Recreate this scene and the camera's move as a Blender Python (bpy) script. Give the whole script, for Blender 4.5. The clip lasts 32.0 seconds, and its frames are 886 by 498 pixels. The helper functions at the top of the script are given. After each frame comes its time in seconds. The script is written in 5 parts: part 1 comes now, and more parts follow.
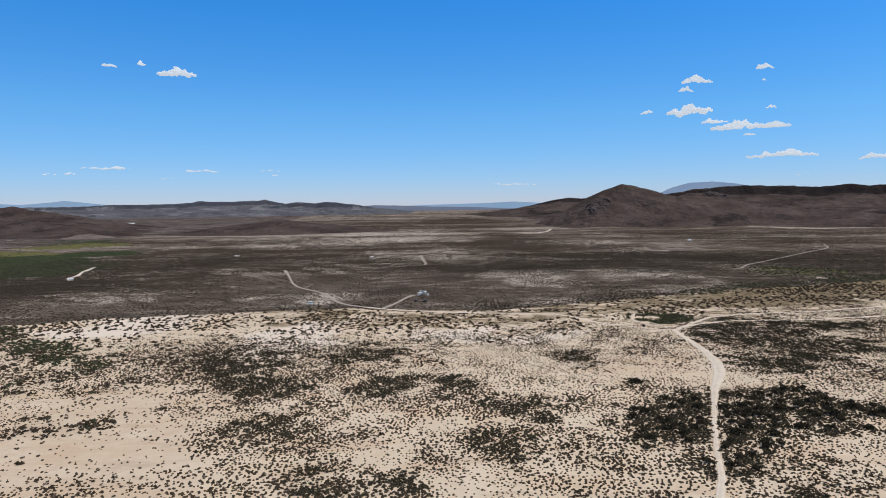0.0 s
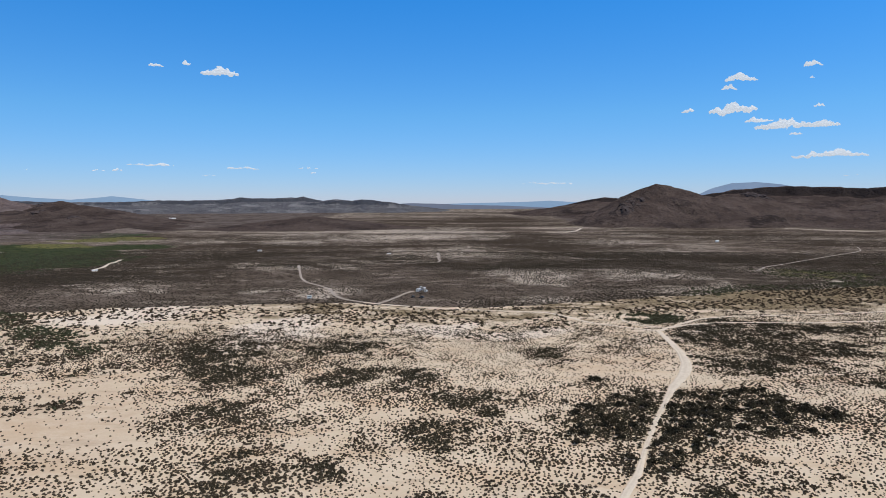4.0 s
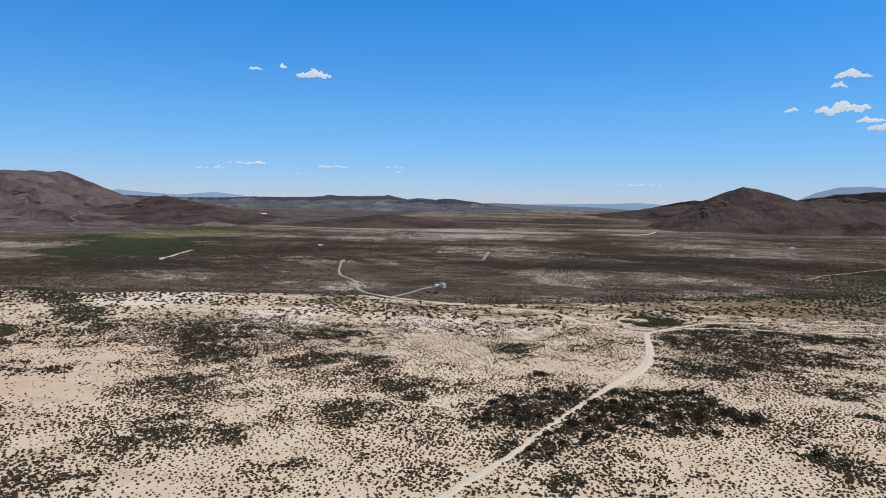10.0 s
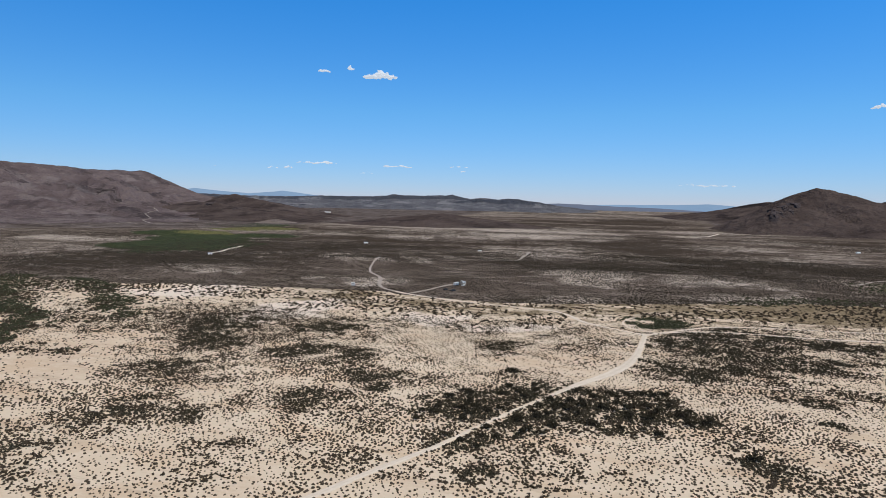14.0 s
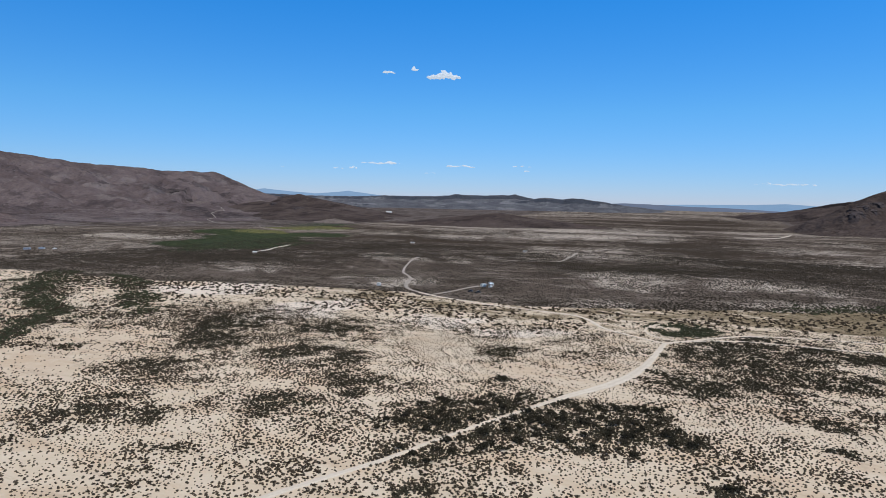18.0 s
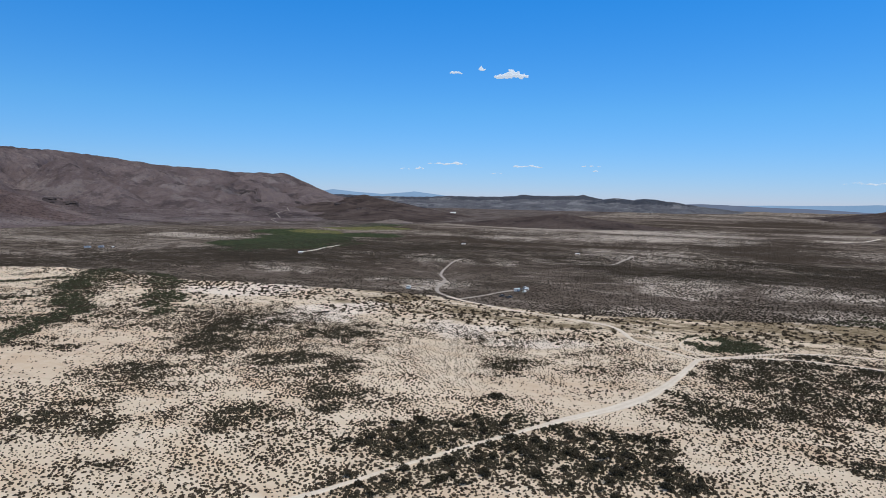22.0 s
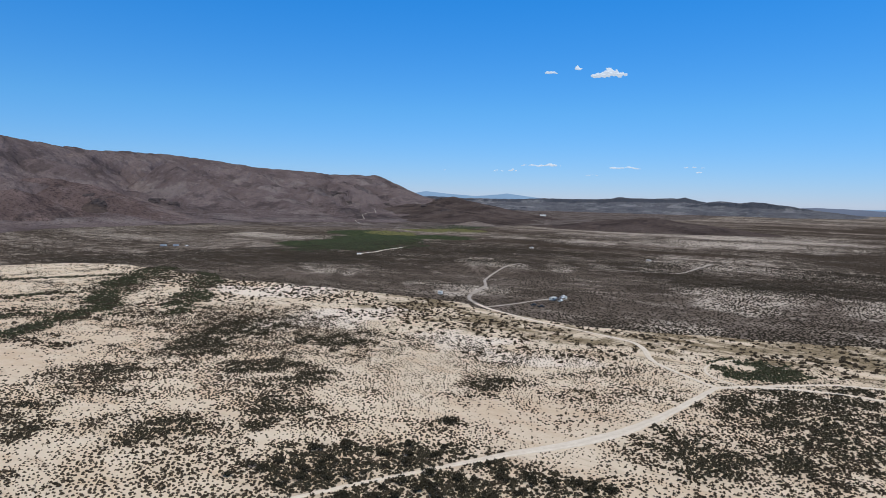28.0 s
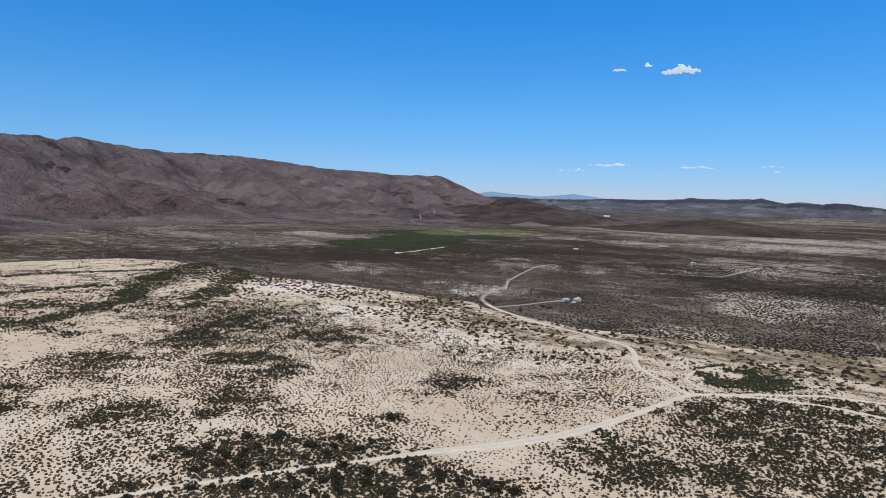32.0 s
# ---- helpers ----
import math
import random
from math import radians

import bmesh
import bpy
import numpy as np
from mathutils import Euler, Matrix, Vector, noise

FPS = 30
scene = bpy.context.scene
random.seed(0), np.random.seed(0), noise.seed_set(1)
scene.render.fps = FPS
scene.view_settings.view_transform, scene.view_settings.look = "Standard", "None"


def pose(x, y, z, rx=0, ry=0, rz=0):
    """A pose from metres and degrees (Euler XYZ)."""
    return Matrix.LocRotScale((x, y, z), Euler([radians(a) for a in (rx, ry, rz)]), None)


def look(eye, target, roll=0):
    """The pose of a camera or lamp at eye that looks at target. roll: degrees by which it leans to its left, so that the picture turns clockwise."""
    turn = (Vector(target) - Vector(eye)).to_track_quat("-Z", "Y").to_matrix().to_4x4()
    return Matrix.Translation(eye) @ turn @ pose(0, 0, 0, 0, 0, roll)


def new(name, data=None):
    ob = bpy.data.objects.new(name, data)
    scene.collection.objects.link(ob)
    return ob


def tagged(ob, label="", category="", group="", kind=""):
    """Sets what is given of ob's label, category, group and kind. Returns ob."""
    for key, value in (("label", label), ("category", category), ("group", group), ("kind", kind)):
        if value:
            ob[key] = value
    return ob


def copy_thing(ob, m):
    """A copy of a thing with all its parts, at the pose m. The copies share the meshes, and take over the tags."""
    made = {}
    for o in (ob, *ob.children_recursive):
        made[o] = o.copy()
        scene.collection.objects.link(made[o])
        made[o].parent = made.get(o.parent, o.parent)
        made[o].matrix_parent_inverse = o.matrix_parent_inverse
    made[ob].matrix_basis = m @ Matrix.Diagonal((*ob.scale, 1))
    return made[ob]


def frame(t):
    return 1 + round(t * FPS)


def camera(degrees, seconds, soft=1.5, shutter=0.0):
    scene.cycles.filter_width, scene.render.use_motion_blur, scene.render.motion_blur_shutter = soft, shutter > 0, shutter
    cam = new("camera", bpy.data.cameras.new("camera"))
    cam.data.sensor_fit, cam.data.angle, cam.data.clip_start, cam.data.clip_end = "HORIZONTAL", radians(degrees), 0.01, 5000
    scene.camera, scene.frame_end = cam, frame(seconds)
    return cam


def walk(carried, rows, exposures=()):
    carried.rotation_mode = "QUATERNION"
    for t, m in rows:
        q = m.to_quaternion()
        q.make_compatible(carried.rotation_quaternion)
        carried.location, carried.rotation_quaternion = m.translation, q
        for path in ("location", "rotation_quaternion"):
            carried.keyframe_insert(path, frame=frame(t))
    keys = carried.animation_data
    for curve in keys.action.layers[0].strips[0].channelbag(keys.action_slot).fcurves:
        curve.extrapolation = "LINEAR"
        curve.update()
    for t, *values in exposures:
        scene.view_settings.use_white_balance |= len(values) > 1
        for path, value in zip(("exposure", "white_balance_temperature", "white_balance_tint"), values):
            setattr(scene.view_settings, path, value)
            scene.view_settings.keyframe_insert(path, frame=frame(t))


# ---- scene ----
cam = camera(69.3, 32.0, soft=0.6)
PATH = [
    (0, pose(0.81, 0.89, 85.04, 85.854, 0.666, 0.245)),
    (0.5, pose(4.14, 0.74, 84.87, 85.842, 0.620, 0.181)),
    (1, pose(7.86, 0.48, 84.71, 85.829, 0.571, 0.201)),
    (1.5, pose(12.26, 0.00, 84.55, 85.816, 0.519, 0.136)),
    (2, pose(17.07, -0.66, 84.40, 85.803, 0.460, 0.156)),
    (2.25, pose(19.51, -1.03, 84.33, 85.796, 0.428, 0.286)),
    (2.5, pose(21.98, -1.41, 84.26, 85.789, 0.393, 0.640)),
    (2.75, pose(24.48, -1.78, 84.19, 85.782, 0.356, 1.294)),
    (3, pose(27.03, -2.12, 84.12, 85.775, 0.317, 2.022)),
    (3.5, pose(32.28, -2.69, 84.00, 85.761, 0.229, 3.038)),
    (4.5, pose(42.96, -4.03, 83.78, 85.732, 0.030, 4.622)),
    (5.5, pose(53.75, -5.51, 83.61, 85.710, -0.176, 5.991)),
    (6, pose(59.18, -6.22, 83.54, 85.703, -0.273, 6.602)),
    (7, pose(70.36, -7.67, 83.43, 85.696, -0.444, 7.824)),
    (8, pose(81.85, -8.90, 83.35, 85.697, -0.589, 9.190)),
    (9, pose(93.60, -10.06, 83.29, 85.698, -0.717, 10.672)),
    (10, pose(105.35, -10.87, 83.23, 85.693, -0.835, 12.101)),
    (11, pose(117.06, -11.09, 83.17, 85.675, -0.947, 13.512)),
    (12, pose(128.93, -10.57, 83.11, 85.648, -1.048, 15.151)),
    (13, pose(140.50, -9.20, 83.07, 85.615, -1.128, 16.712)),
    (14, pose(151.29, -6.44, 83.05, 85.580, -1.177, 18.265)),
    (14.5, pose(156.20, -4.27, 83.05, 85.563, -1.188, 19.005)),
    (15.5, pose(164.95, 1.16, 83.07, 85.529, -1.185, 20.492)),
    (16.5, pose(172.36, 7.74, 83.09, 85.497, -1.164, 22.026)),
    (17, pose(175.61, 11.45, 83.10, 85.482, -1.151, 22.806)),
    (18, pose(181.66, 20.14, 83.08, 85.455, -1.126, 24.303)),
    (19, pose(187.18, 29.40, 83.04, 85.432, -1.107, 25.868)),
    (20, pose(192.23, 39.14, 82.97, 85.414, -1.098, 27.509)),
    (21, pose(196.71, 49.23, 82.90, 85.402, -1.100, 29.000)),
    (22, pose(201.14, 59.16, 82.84, 85.394, -1.111, 30.619)),
    (23, pose(205.23, 69.05, 82.83, 85.385, -1.126, 32.265)),
    (24, pose(209.21, 78.45, 82.90, 85.374, -1.142, 33.945)),
    (25, pose(213.77, 87.81, 83.03, 85.371, -1.168, 35.543)),
    (25.5, pose(216.40, 92.02, 83.13, 85.376, -1.187, 36.273)),
    (26.5, pose(222.52, 100.51, 83.35, 85.392, -1.236, 37.582)),
    (27.5, pose(229.76, 109.09, 83.59, 85.404, -1.286, 38.850)),
    (28, pose(233.77, 113.32, 83.71, 85.403, -1.307, 39.528)),
    (29, pose(242.38, 121.68, 83.92, 85.383, -1.338, 40.960)),
    (30, pose(251.46, 129.05, 84.10, 85.350, -1.358, 42.622)),
    (31, pose(260.78, 136.78, 84.25, 85.318, -1.377, 44.230)),
    (32, pose(270.19, 143.64, 84.38, 85.288, -1.395, 45.823)),
]
# the clip turns a little cooler on the way
walk(cam, PATH, [(0, 0, 6260, 8), (13, 0, 6260, 8), (19, 0, 5930, 6), (32, 0, 5940, 6)])

# ---- daylight ----
SUN_EL, SUN_AZ = radians(60), radians(128)
world = bpy.data.worlds.new("sky")
scene.world = world
world.use_nodes = True
wn = world.node_tree.nodes
sky = wn.new("ShaderNodeTexSky")
sky.sky_type, sky.sun_disc = "NISHITA", False
sky.sun_elevation, sky.sun_rotation = SUN_EL, SUN_AZ
sky.altitude, sky.air_density, sky.dust_density, sky.ozone_density = 1200, 1.0, 0.0, 4.0
# the deep blue of dry desert air: paler near the skyline, deeper overhead
high = wn.new("ShaderNodeSeparateXYZ")
world.node_tree.links.new(wn.new("ShaderNodeTexCoord").outputs["Generated"], high.inputs[0])
ramp = wn.new("ShaderNodeValToRGB")
ramp.color_ramp.elements[0].position, ramp.color_ramp.elements[0].color = 0.0, (0.595, 0.665, 0.995, 1)
ramp.color_ramp.elements[1].position, ramp.color_ramp.elements[1].color = 0.34, (0.24, 1.09, 1.73, 1)
middle = ramp.color_ramp.elements.new(0.13)
middle.color = (0.515, 0.925, 1.225, 1)
over = ramp.color_ramp.elements.new(0.5)
over.color = (0.88, 0.95, 1.0, 1)
tinted = wn.new("ShaderNodeMix")
tinted.data_type, tinted.blend_type = "RGBA", "MULTIPLY"
tinted.inputs[0].default_value = 1.0
world.node_tree.links.new(high.outputs["Z"], ramp.inputs[0])
world.node_tree.links.new(sky.outputs[0], tinted.inputs[6])
world.node_tree.links.new(ramp.outputs[0], tinted.inputs[7])
wn["Background"].inputs["Strength"].default_value = 0.1
# a little brighter towards the sun's side
side = wn.new("ShaderNodeMapRange")
side.inputs[1].default_value, side.inputs[2].default_value = -1.0, 1.0
side.inputs[3].default_value, side.inputs[4].default_value = 0.89, 1.27
world.node_tree.links.new(high.outputs["X"], side.inputs[0])
sided = wn.new("ShaderNodeVectorMath")
sided.operation = "SCALE"
world.node_tree.links.new(tinted.outputs[2], sided.inputs[0])
world.node_tree.links.new(side.outputs[0], sided.inputs["Scale"])
world.node_tree.links.new(sided.outputs[0], wn["Background"].inputs["Color"])
sun = new("sun", bpy.data.lights.new("sun", "SUN"))
sun.data.energy, sun.data.angle, sun.data.color = 3.4, radians(0.53), (1.0, 0.93, 0.82)
sun_from = Vector((math.sin(SUN_AZ) * math.cos(SUN_EL), math.cos(SUN_AZ) * math.cos(SUN_EL), math.sin(SUN_EL)))
sun.matrix_world = look(sun_from * 900, (0, 0, 0))
scene.view_settings.exposure = 0.0

# ---- small tools ----
RNG = np.random.default_rng(7)
LATTICE = np.random.default_rng(3).random((256, 256))


def value_noise(x, y, size, shift=0):
    """Smooth noise 0..1 with cells of that size in metres."""
    u, v = np.asarray(x, float) / size + shift * 17.3, np.asarray(y, float) / size + shift * 9.1
    i, j = np.floor(u).astype(int), np.floor(v).astype(int)
    p, q = u - i, v - j
    p, q = p * p * (3 - 2 * p), q * q * (3 - 2 * q)
    a, b = LATTICE[i % 256, j % 256], LATTICE[(i + 1) % 256, j % 256]
    c, d = LATTICE[i % 256, (j + 1) % 256], LATTICE[(i + 1) % 256, (j + 1) % 256]
    return (a * (1 - p) + b * p) * (1 - q) + (c * (1 - p) + d * p) * q


def fbm(x, y, size, octaves=3, shift=0):
    total, weight, gain = 0.0, 0.0, 1.0
    for k in range(octaves):
        total = total + gain * value_noise(x, y, size / 2 ** k, shift + 3 * k)
        weight, gain = weight + gain, gain * 0.55
    return total / weight


def ridged(x, y, size, octaves=3, shift=0):
    total, weight, gain = 0.0, 0.0, 1.0
    for k in range(octaves):
        total = total + gain * (1 - np.abs(2 * value_noise(x, y, size / 2 ** k, shift + 5 * k) - 1))
        weight, gain = weight + gain, gain * 0.5
    return total / weight


def step(lo, hi, v):
    k = np.clip((v - lo) / (hi - lo), 0, 1)
    return k * k * (3 - 2 * k)


def fast_mesh(name, co, faces, material=None, smooth=False):
    """A mesh from an array of points and an array of triangles or quads."""
    co, faces = np.asarray(co, np.float32), np.asarray(faces, np.int32)
    me = bpy.data.meshes.new(name)
    n, k = faces.shape
    me.vertices.add(len(co))
    me.vertices.foreach_set("co", co.ravel())
    me.loops.add(n * k)
    me.loops.foreach_set("vertex_index", faces.ravel())
    me.polygons.add(n)
    me.polygons.foreach_set("loop_start", np.arange(0, n * k, k, dtype=np.int32))
    me.polygons.foreach_set("use_smooth", np.full(n, smooth))
    me.update(calc_edges=True)
    if material:
        me.materials.append(material)
    return me


def give(me, name, values):
    me.attributes.new(name, "FLOAT", "POINT").data.foreach_set("value", np.asarray(values, np.float32))


def part(name, bm, material, parent, label=""):
    me = bpy.data.meshes.new(name)
    bm.to_mesh(me)
    bm.free()
    me.materials.append(material)
    ob = new(name, me)
    ob.parent = parent
    return tagged(ob, label)


def thing(name, x, y, z, turn, label, category, group="", kind=""):
    ob = new(name)
    ob.matrix_world = pose(x, y, z, 0, 0, turn)
    return tagged(ob, label, category, group, kind)


def box(size, at=(0, 0, 0), bevel=0.0, taper=1.0):
    """A box of that size that stands on the given point, its top drawn in by taper."""
    bm = bmesh.new()
    bmesh.ops.create_cube(bm, size=1)
    for v in bm.verts:
        k = taper if v.co.z > 0 else 1
        v.co = Vector((v.co.x * size[0] * k + at[0], v.co.y * size[1] * k + at[1], (v.co.z + 0.5) * size[2] + at[2]))
    if bevel:
        bmesh.ops.bevel(bm, geom=bm.edges[:], offset=bevel, segments=2, affect="EDGES")
    return bm


def drum(radius, depth, at=(0, 0, 0), lying=False, sides=18, top=1.0):
    bm = bmesh.new()
    bmesh.ops.create_cone(bm, cap_ends=True, segments=sides, radius1=radius, radius2=radius * top, depth=depth)
    if lying:
        bmesh.ops.rotate(bm, verts=bm.verts, matrix=Matrix.Rotation(math.pi / 2, 3, "X"))
        bmesh.ops.translate(bm, verts=bm.verts, vec=at)
    else:
        bmesh.ops.translate(bm, verts=bm.verts, vec=(at[0], at[1], at[2] + depth / 2))
    return bm


def prism(length, width, height, at=(0, 0, 0), over=0.3, thick=0.12):
    """A gable roof: two thin slopes that meet in a ridge along x."""
    bm = bmesh.new()
    l, w = length / 2 + over, width / 2 + over
    drop = height * over / (width / 2)
    rows = []
    for x in (-l, l):
        rows.append([bm.verts.new((x + at[0], y + at[1], z + at[2])) for y, z in
                     ((-w, -drop), (0, height), (w, -drop), (w, -drop + thick), (0, height + thick), (-w, -drop + thick))])
    for k in range(6):
        bm.faces.new((rows[0][k], rows[0][(k + 1) % 6], rows[1][(k + 1) % 6], rows[1][k]))
    for r in rows:
        bm.faces.new((r[0], r[1], r[4], r[5])), bm.faces.new((r[1], r[2], r[3], r[4]))
    bmesh.ops.recalc_face_normals(bm, faces=bm.faces)
    return bm


# ---- materials ----
def material(name, roughness=0.9, metallic=0.0):
    m = bpy.data.materials.new(name)
    m.use_nodes = True
    b = m.node_tree.nodes["Principled BSDF"]
    b.inputs["Roughness"].default_value, b.inputs["Metallic"].default_value = roughness, metallic
    b.inputs["Specular IOR Level"].default_value = 0.25
    return m, m.node_tree.nodes, m.node_tree.links, b


def node(nodes, links, kind, values=(), operation="", smooth=False, attribute=""):
    n = nodes.new(kind)
    if operation:
        n.operation = operation
    if smooth:
        n.interpolation_type = "SMOOTHSTEP"
    if attribute:
        n.attribute_name = attribute
    for key, value in values:
        if hasattr(value, "is_output"):
            links.new(value, n.inputs[key])
        else:
            n.inputs[key].default_value = value
    return n


class Shade:
    """Short ways to write a node tree."""

    def __init__(self, name, roughness=0.9, metallic=0.0):
        self.m, self.n, self.l, self.b = material(name, roughness, metallic)
        self.place = self.n.new("ShaderNodeNewGeometry").outputs["Position"]

    def local(self):
        self.place = self.n.new("ShaderNodeTexCoord").outputs["Object"]
        return self

    def noise(self, size, detail=4.0, rough=0.55, stretch=None):
        at = self.place
        if stretch:
            at = node(self.n, self.l, "ShaderNodeVectorMath", [(0, at), (1, stretch)], operation="MULTIPLY").outputs[0]
        return node(self.n, self.l, "ShaderNodeTexNoise", [("Vector", at), ("Scale", 1 / size), ("Detail", detail), ("Roughness", rough)]).outputs[0]

    def cells(self, size, random=1.0):
        return node(self.n, self.l, "ShaderNodeTexVoronoi", [("Vector", self.place), ("Scale", 1 / size), ("Randomness", random)]).outputs["Distance"]

    def ramp(self, v, lo, hi, a=0.0, b=1.0):
        return node(self.n, self.l, "ShaderNodeMapRange", [(0, v), (1, lo), (2, hi), (3, a), (4, b)], smooth=True).outputs[0]

    def calc(self, op, a, b=0.0, c=0.0):
        return node(self.n, self.l, "ShaderNodeMath", [(0, a), (1, b), (2, c)], operation=op).outputs[0]

    def mix(self, k, a, b):
        n = self.n.new("ShaderNodeMix")
        n.data_type = "RGBA"
        for key, v in ((0, k), (6, a), (7, b)):
            if hasattr(v, "is_output"):
                self.l.new(v, n.inputs[key])
            else:
                n.inputs[key].default_value = (*v, 1) if isinstance(v, tuple) and len(v) == 3 else v
        return n.outputs[2]

    def attr(self, name):
        return node(self.n, self.l, "ShaderNodeAttribute", attribute=name).outputs["Fac"]

    def island(self):
        return self.n.new("ShaderNodeNewGeometry").outputs["Random Per Island"]

    def each(self):
        return self.n.new("ShaderNodeObjectInfo").outputs["Random"]

    def done(self, colour, height=None, strength=0.4, distance=0.3):
        if hasattr(colour, "is_output"):
            self.l.new(colour, self.b.inputs["Base Color"])
        else:
            self.b.inputs["Base Color"].default_value = (*colour, 1)
        if height is not None:
            bump = node(self.n, self.l, "ShaderNodeBump", [("Height", height), ("Strength", strength), ("Distance", distance)])
            self.l.new(bump.outputs[0], self.b.inputs["Normal"])
        return self.m


SCRUB = (0.047, 0.034, 0.024)


def ground_material():
    s = Shade("desert_ground", 1.0)
    s.b.inputs["Specular IOR Level"].default_value = 0.0
    fine, mid, wide = s.noise(1.2, 5), s.noise(14, 5), s.noise(90, 4)
    # grey gravel bench with dark scrub too small to stand out
    soil = s.mix(s.ramp(mid, 0.35, 0.65), SOIL_A, SOIL_B)
    soil = s.mix(s.ramp(wide, 0.4, 0.62), soil, SOIL_C)
    far = s.attr("far")
    # scrub too small to build: dots that crowd together where the growth is dense
    growth = s.calc("ADD", s.attr("growth"), s.calc("MULTIPLY", s.calc("SUBTRACT", s.noise(28, 5, 0.65, (0.7, 1.3, 1.0)), 0.5), 1.3))
    growth = s.calc("ADD", growth, s.calc("MULTIPLY", s.calc("SUBTRACT", s.noise(260, 5, 0.62, (0.5, 1.5, 1.0)), 0.5), 1.1))
    pale = s.mix(s.ramp(mid, 0.35, 0.65), PALE_1, PALE_2)
    k = s.calc("ADD", s.attr("pale"), s.calc("MULTIPLY", s.calc("SUBTRACT", s.noise(24, 5, 0.65), 0.5), 1.4))
    bleached = s.calc("MULTIPLY", s.ramp(k, 0.12, 0.6), s.ramp(s.attr("pale"), 0.02, 0.25))
    soil = s.mix(s.calc("MULTIPLY", bleached, s.ramp(far, 0.0, 1.0, 1.0, 0.85)), soil, pale)
    wide_pale = s.ramp(s.noise(420, 6, 0.68, (0.45, 1.6, 1.0)), 0.5, 0.6)
    soil = s.mix(s.calc("MULTIPLY", s.calc("MULTIPLY", wide_pale, s.attr("open")), 0.55), soil, pale)
    soil = s.mix(s.calc("MULTIPLY", s.ramp(s.noise(46, 7, 0.74, (0.6, 1.5, 1.0)), 0.52, 0.62), 0.4), soil, pale)
    growth = s.calc("MULTIPLY", s.calc("SUBTRACT", growth, s.calc("MULTIPLY", bleached, 0.06)), s.calc("ADD", 0.45, s.calc("MULTIPLY", far, 0.55)))
    reach = s.calc("MULTIPLY", growth, 0.8)
    for size in (3.6, 7.5):
        gap = s.calc("SUBTRACT", reach, s.cells(size))
        soil = s.mix(s.calc("MULTIPLY", s.ramp(gap, -0.06, 0.08), 0.72), soil, SCRUB)
    # wind-laid sand, in places pink
    sand = s.mix(s.ramp(mid, 0.3, 0.7), SAND_A, SAND_B)
    sand = s.mix(s.calc("MULTIPLY", s.attr("pink"), s.ramp(s.noise(7, 5, 0.7), 0.35, 0.65)), sand, SAND_PINK)
    sand = s.mix(s.calc("MULTIPLY", s.ramp(s.noise(36, 6, 0.65, (1.0, 2.2, 1.0)), 0.48, 0.66), 0.7), sand, SAND_C)
    sand = s.mix(s.calc("MULTIPLY", s.ramp(fine, 0.55, 0.75), 0.3), sand, SAND_D)
    rills = s.ramp(s.noise(16, 7, 0.7, (0.35, 1.9, 1.0)), 0.56, 0.66)
    sand = s.mix(s.calc("MULTIPLY", rills, 0.42), sand, SAND_RILL)
    k = s.calc("ADD", s.attr("white"), s.calc("MULTIPLY", s.calc("SUBTRACT", s.noise(30, 6, 0.7), 0.5), 1.2))
    sand = s.mix(s.calc("MULTIPLY", s.ramp(k, 0.3, 0.8), s.ramp(s.attr("white"), 0.02, 0.3)), sand, SAND_WHITE)
    tan = s.mix(s.ramp(s.noise(6, 6, 0.75), 0.4, 0.6), TAN_A, TAN_B)
    k = s.calc("ADD", s.attr("tan"), s.calc("MULTIPLY", s.calc("SUBTRACT", s.noise(26, 7, 0.72, (0.7, 1.6, 1.0)), 0.5), 2.4))
    sand = s.mix(s.calc("MULTIPLY", s.ramp(k, 0.4, 0.75), s.ramp(s.attr("tan"), 0.02, 0.25)), sand, tan)
    sand = s.mix(s.calc("MULTIPLY", s.attr("dark"), s.ramp(s.noise(22, 7, 0.78, (0.7, 1.5, 1.0)), 0.47, 0.6, 0.0, 0.75)), sand, TAN_DARK)
    litter = s.calc("MULTIPLY", s.attr("litter"), s.ramp(s.noise(2.5, 5, 0.7), 0.35, 0.65))
    sand = s.mix(s.calc("MULTIPLY", litter, 0.5), sand, LITTER)
    k = s.calc("ADD", s.attr("sand"), s.calc("MULTIPLY", s.calc("SUBTRACT", s.noise(6, 5, 0.7), 0.5), 0.5))
    colour = s.mix(s.ramp(k, 0.4, 0.6), soil, sand)
    # irrigated meadow
    k = s.calc("ADD", s.attr("green"), s.calc("MULTIPLY", s.calc("SUBTRACT", s.noise(25, 5, 0.7), 0.5), 0.9))
    colour = s.mix(s.calc("MULTIPLY", s.ramp(k, 0.1, 0.45), s.ramp(s.attr("green"), 0.02, 0.2)), colour, s.mix(s.ramp(mid, 0.4, 0.6), GREEN_A, GREEN_B))
    k = s.calc("ADD", s.attr("yellow"), s.calc("MULTIPLY", s.calc("SUBTRACT", s.noise(30, 6, 0.75), 0.5), 1.8))
    colour = s.mix(s.calc("MULTIPLY", s.ramp(k, 0.5, 0.8), s.ramp(s.attr("yellow"), 0.02, 0.2)), colour, s.mix(s.ramp(mid, 0.4, 0.6), YELLOW_A, YELLOW_B))
    # stony red-brown fans below the hills
    k = s.calc("ADD", s.attr("fan"), s.calc("MULTIPLY", s.calc("SUBTRACT", s.noise(60, 5, 0.65), 0.5), 0.5))
    fan = s.mix(s.ramp(s.noise(45, 6, 0.7), 0.4, 0.62), FAN_A, FAN_B)
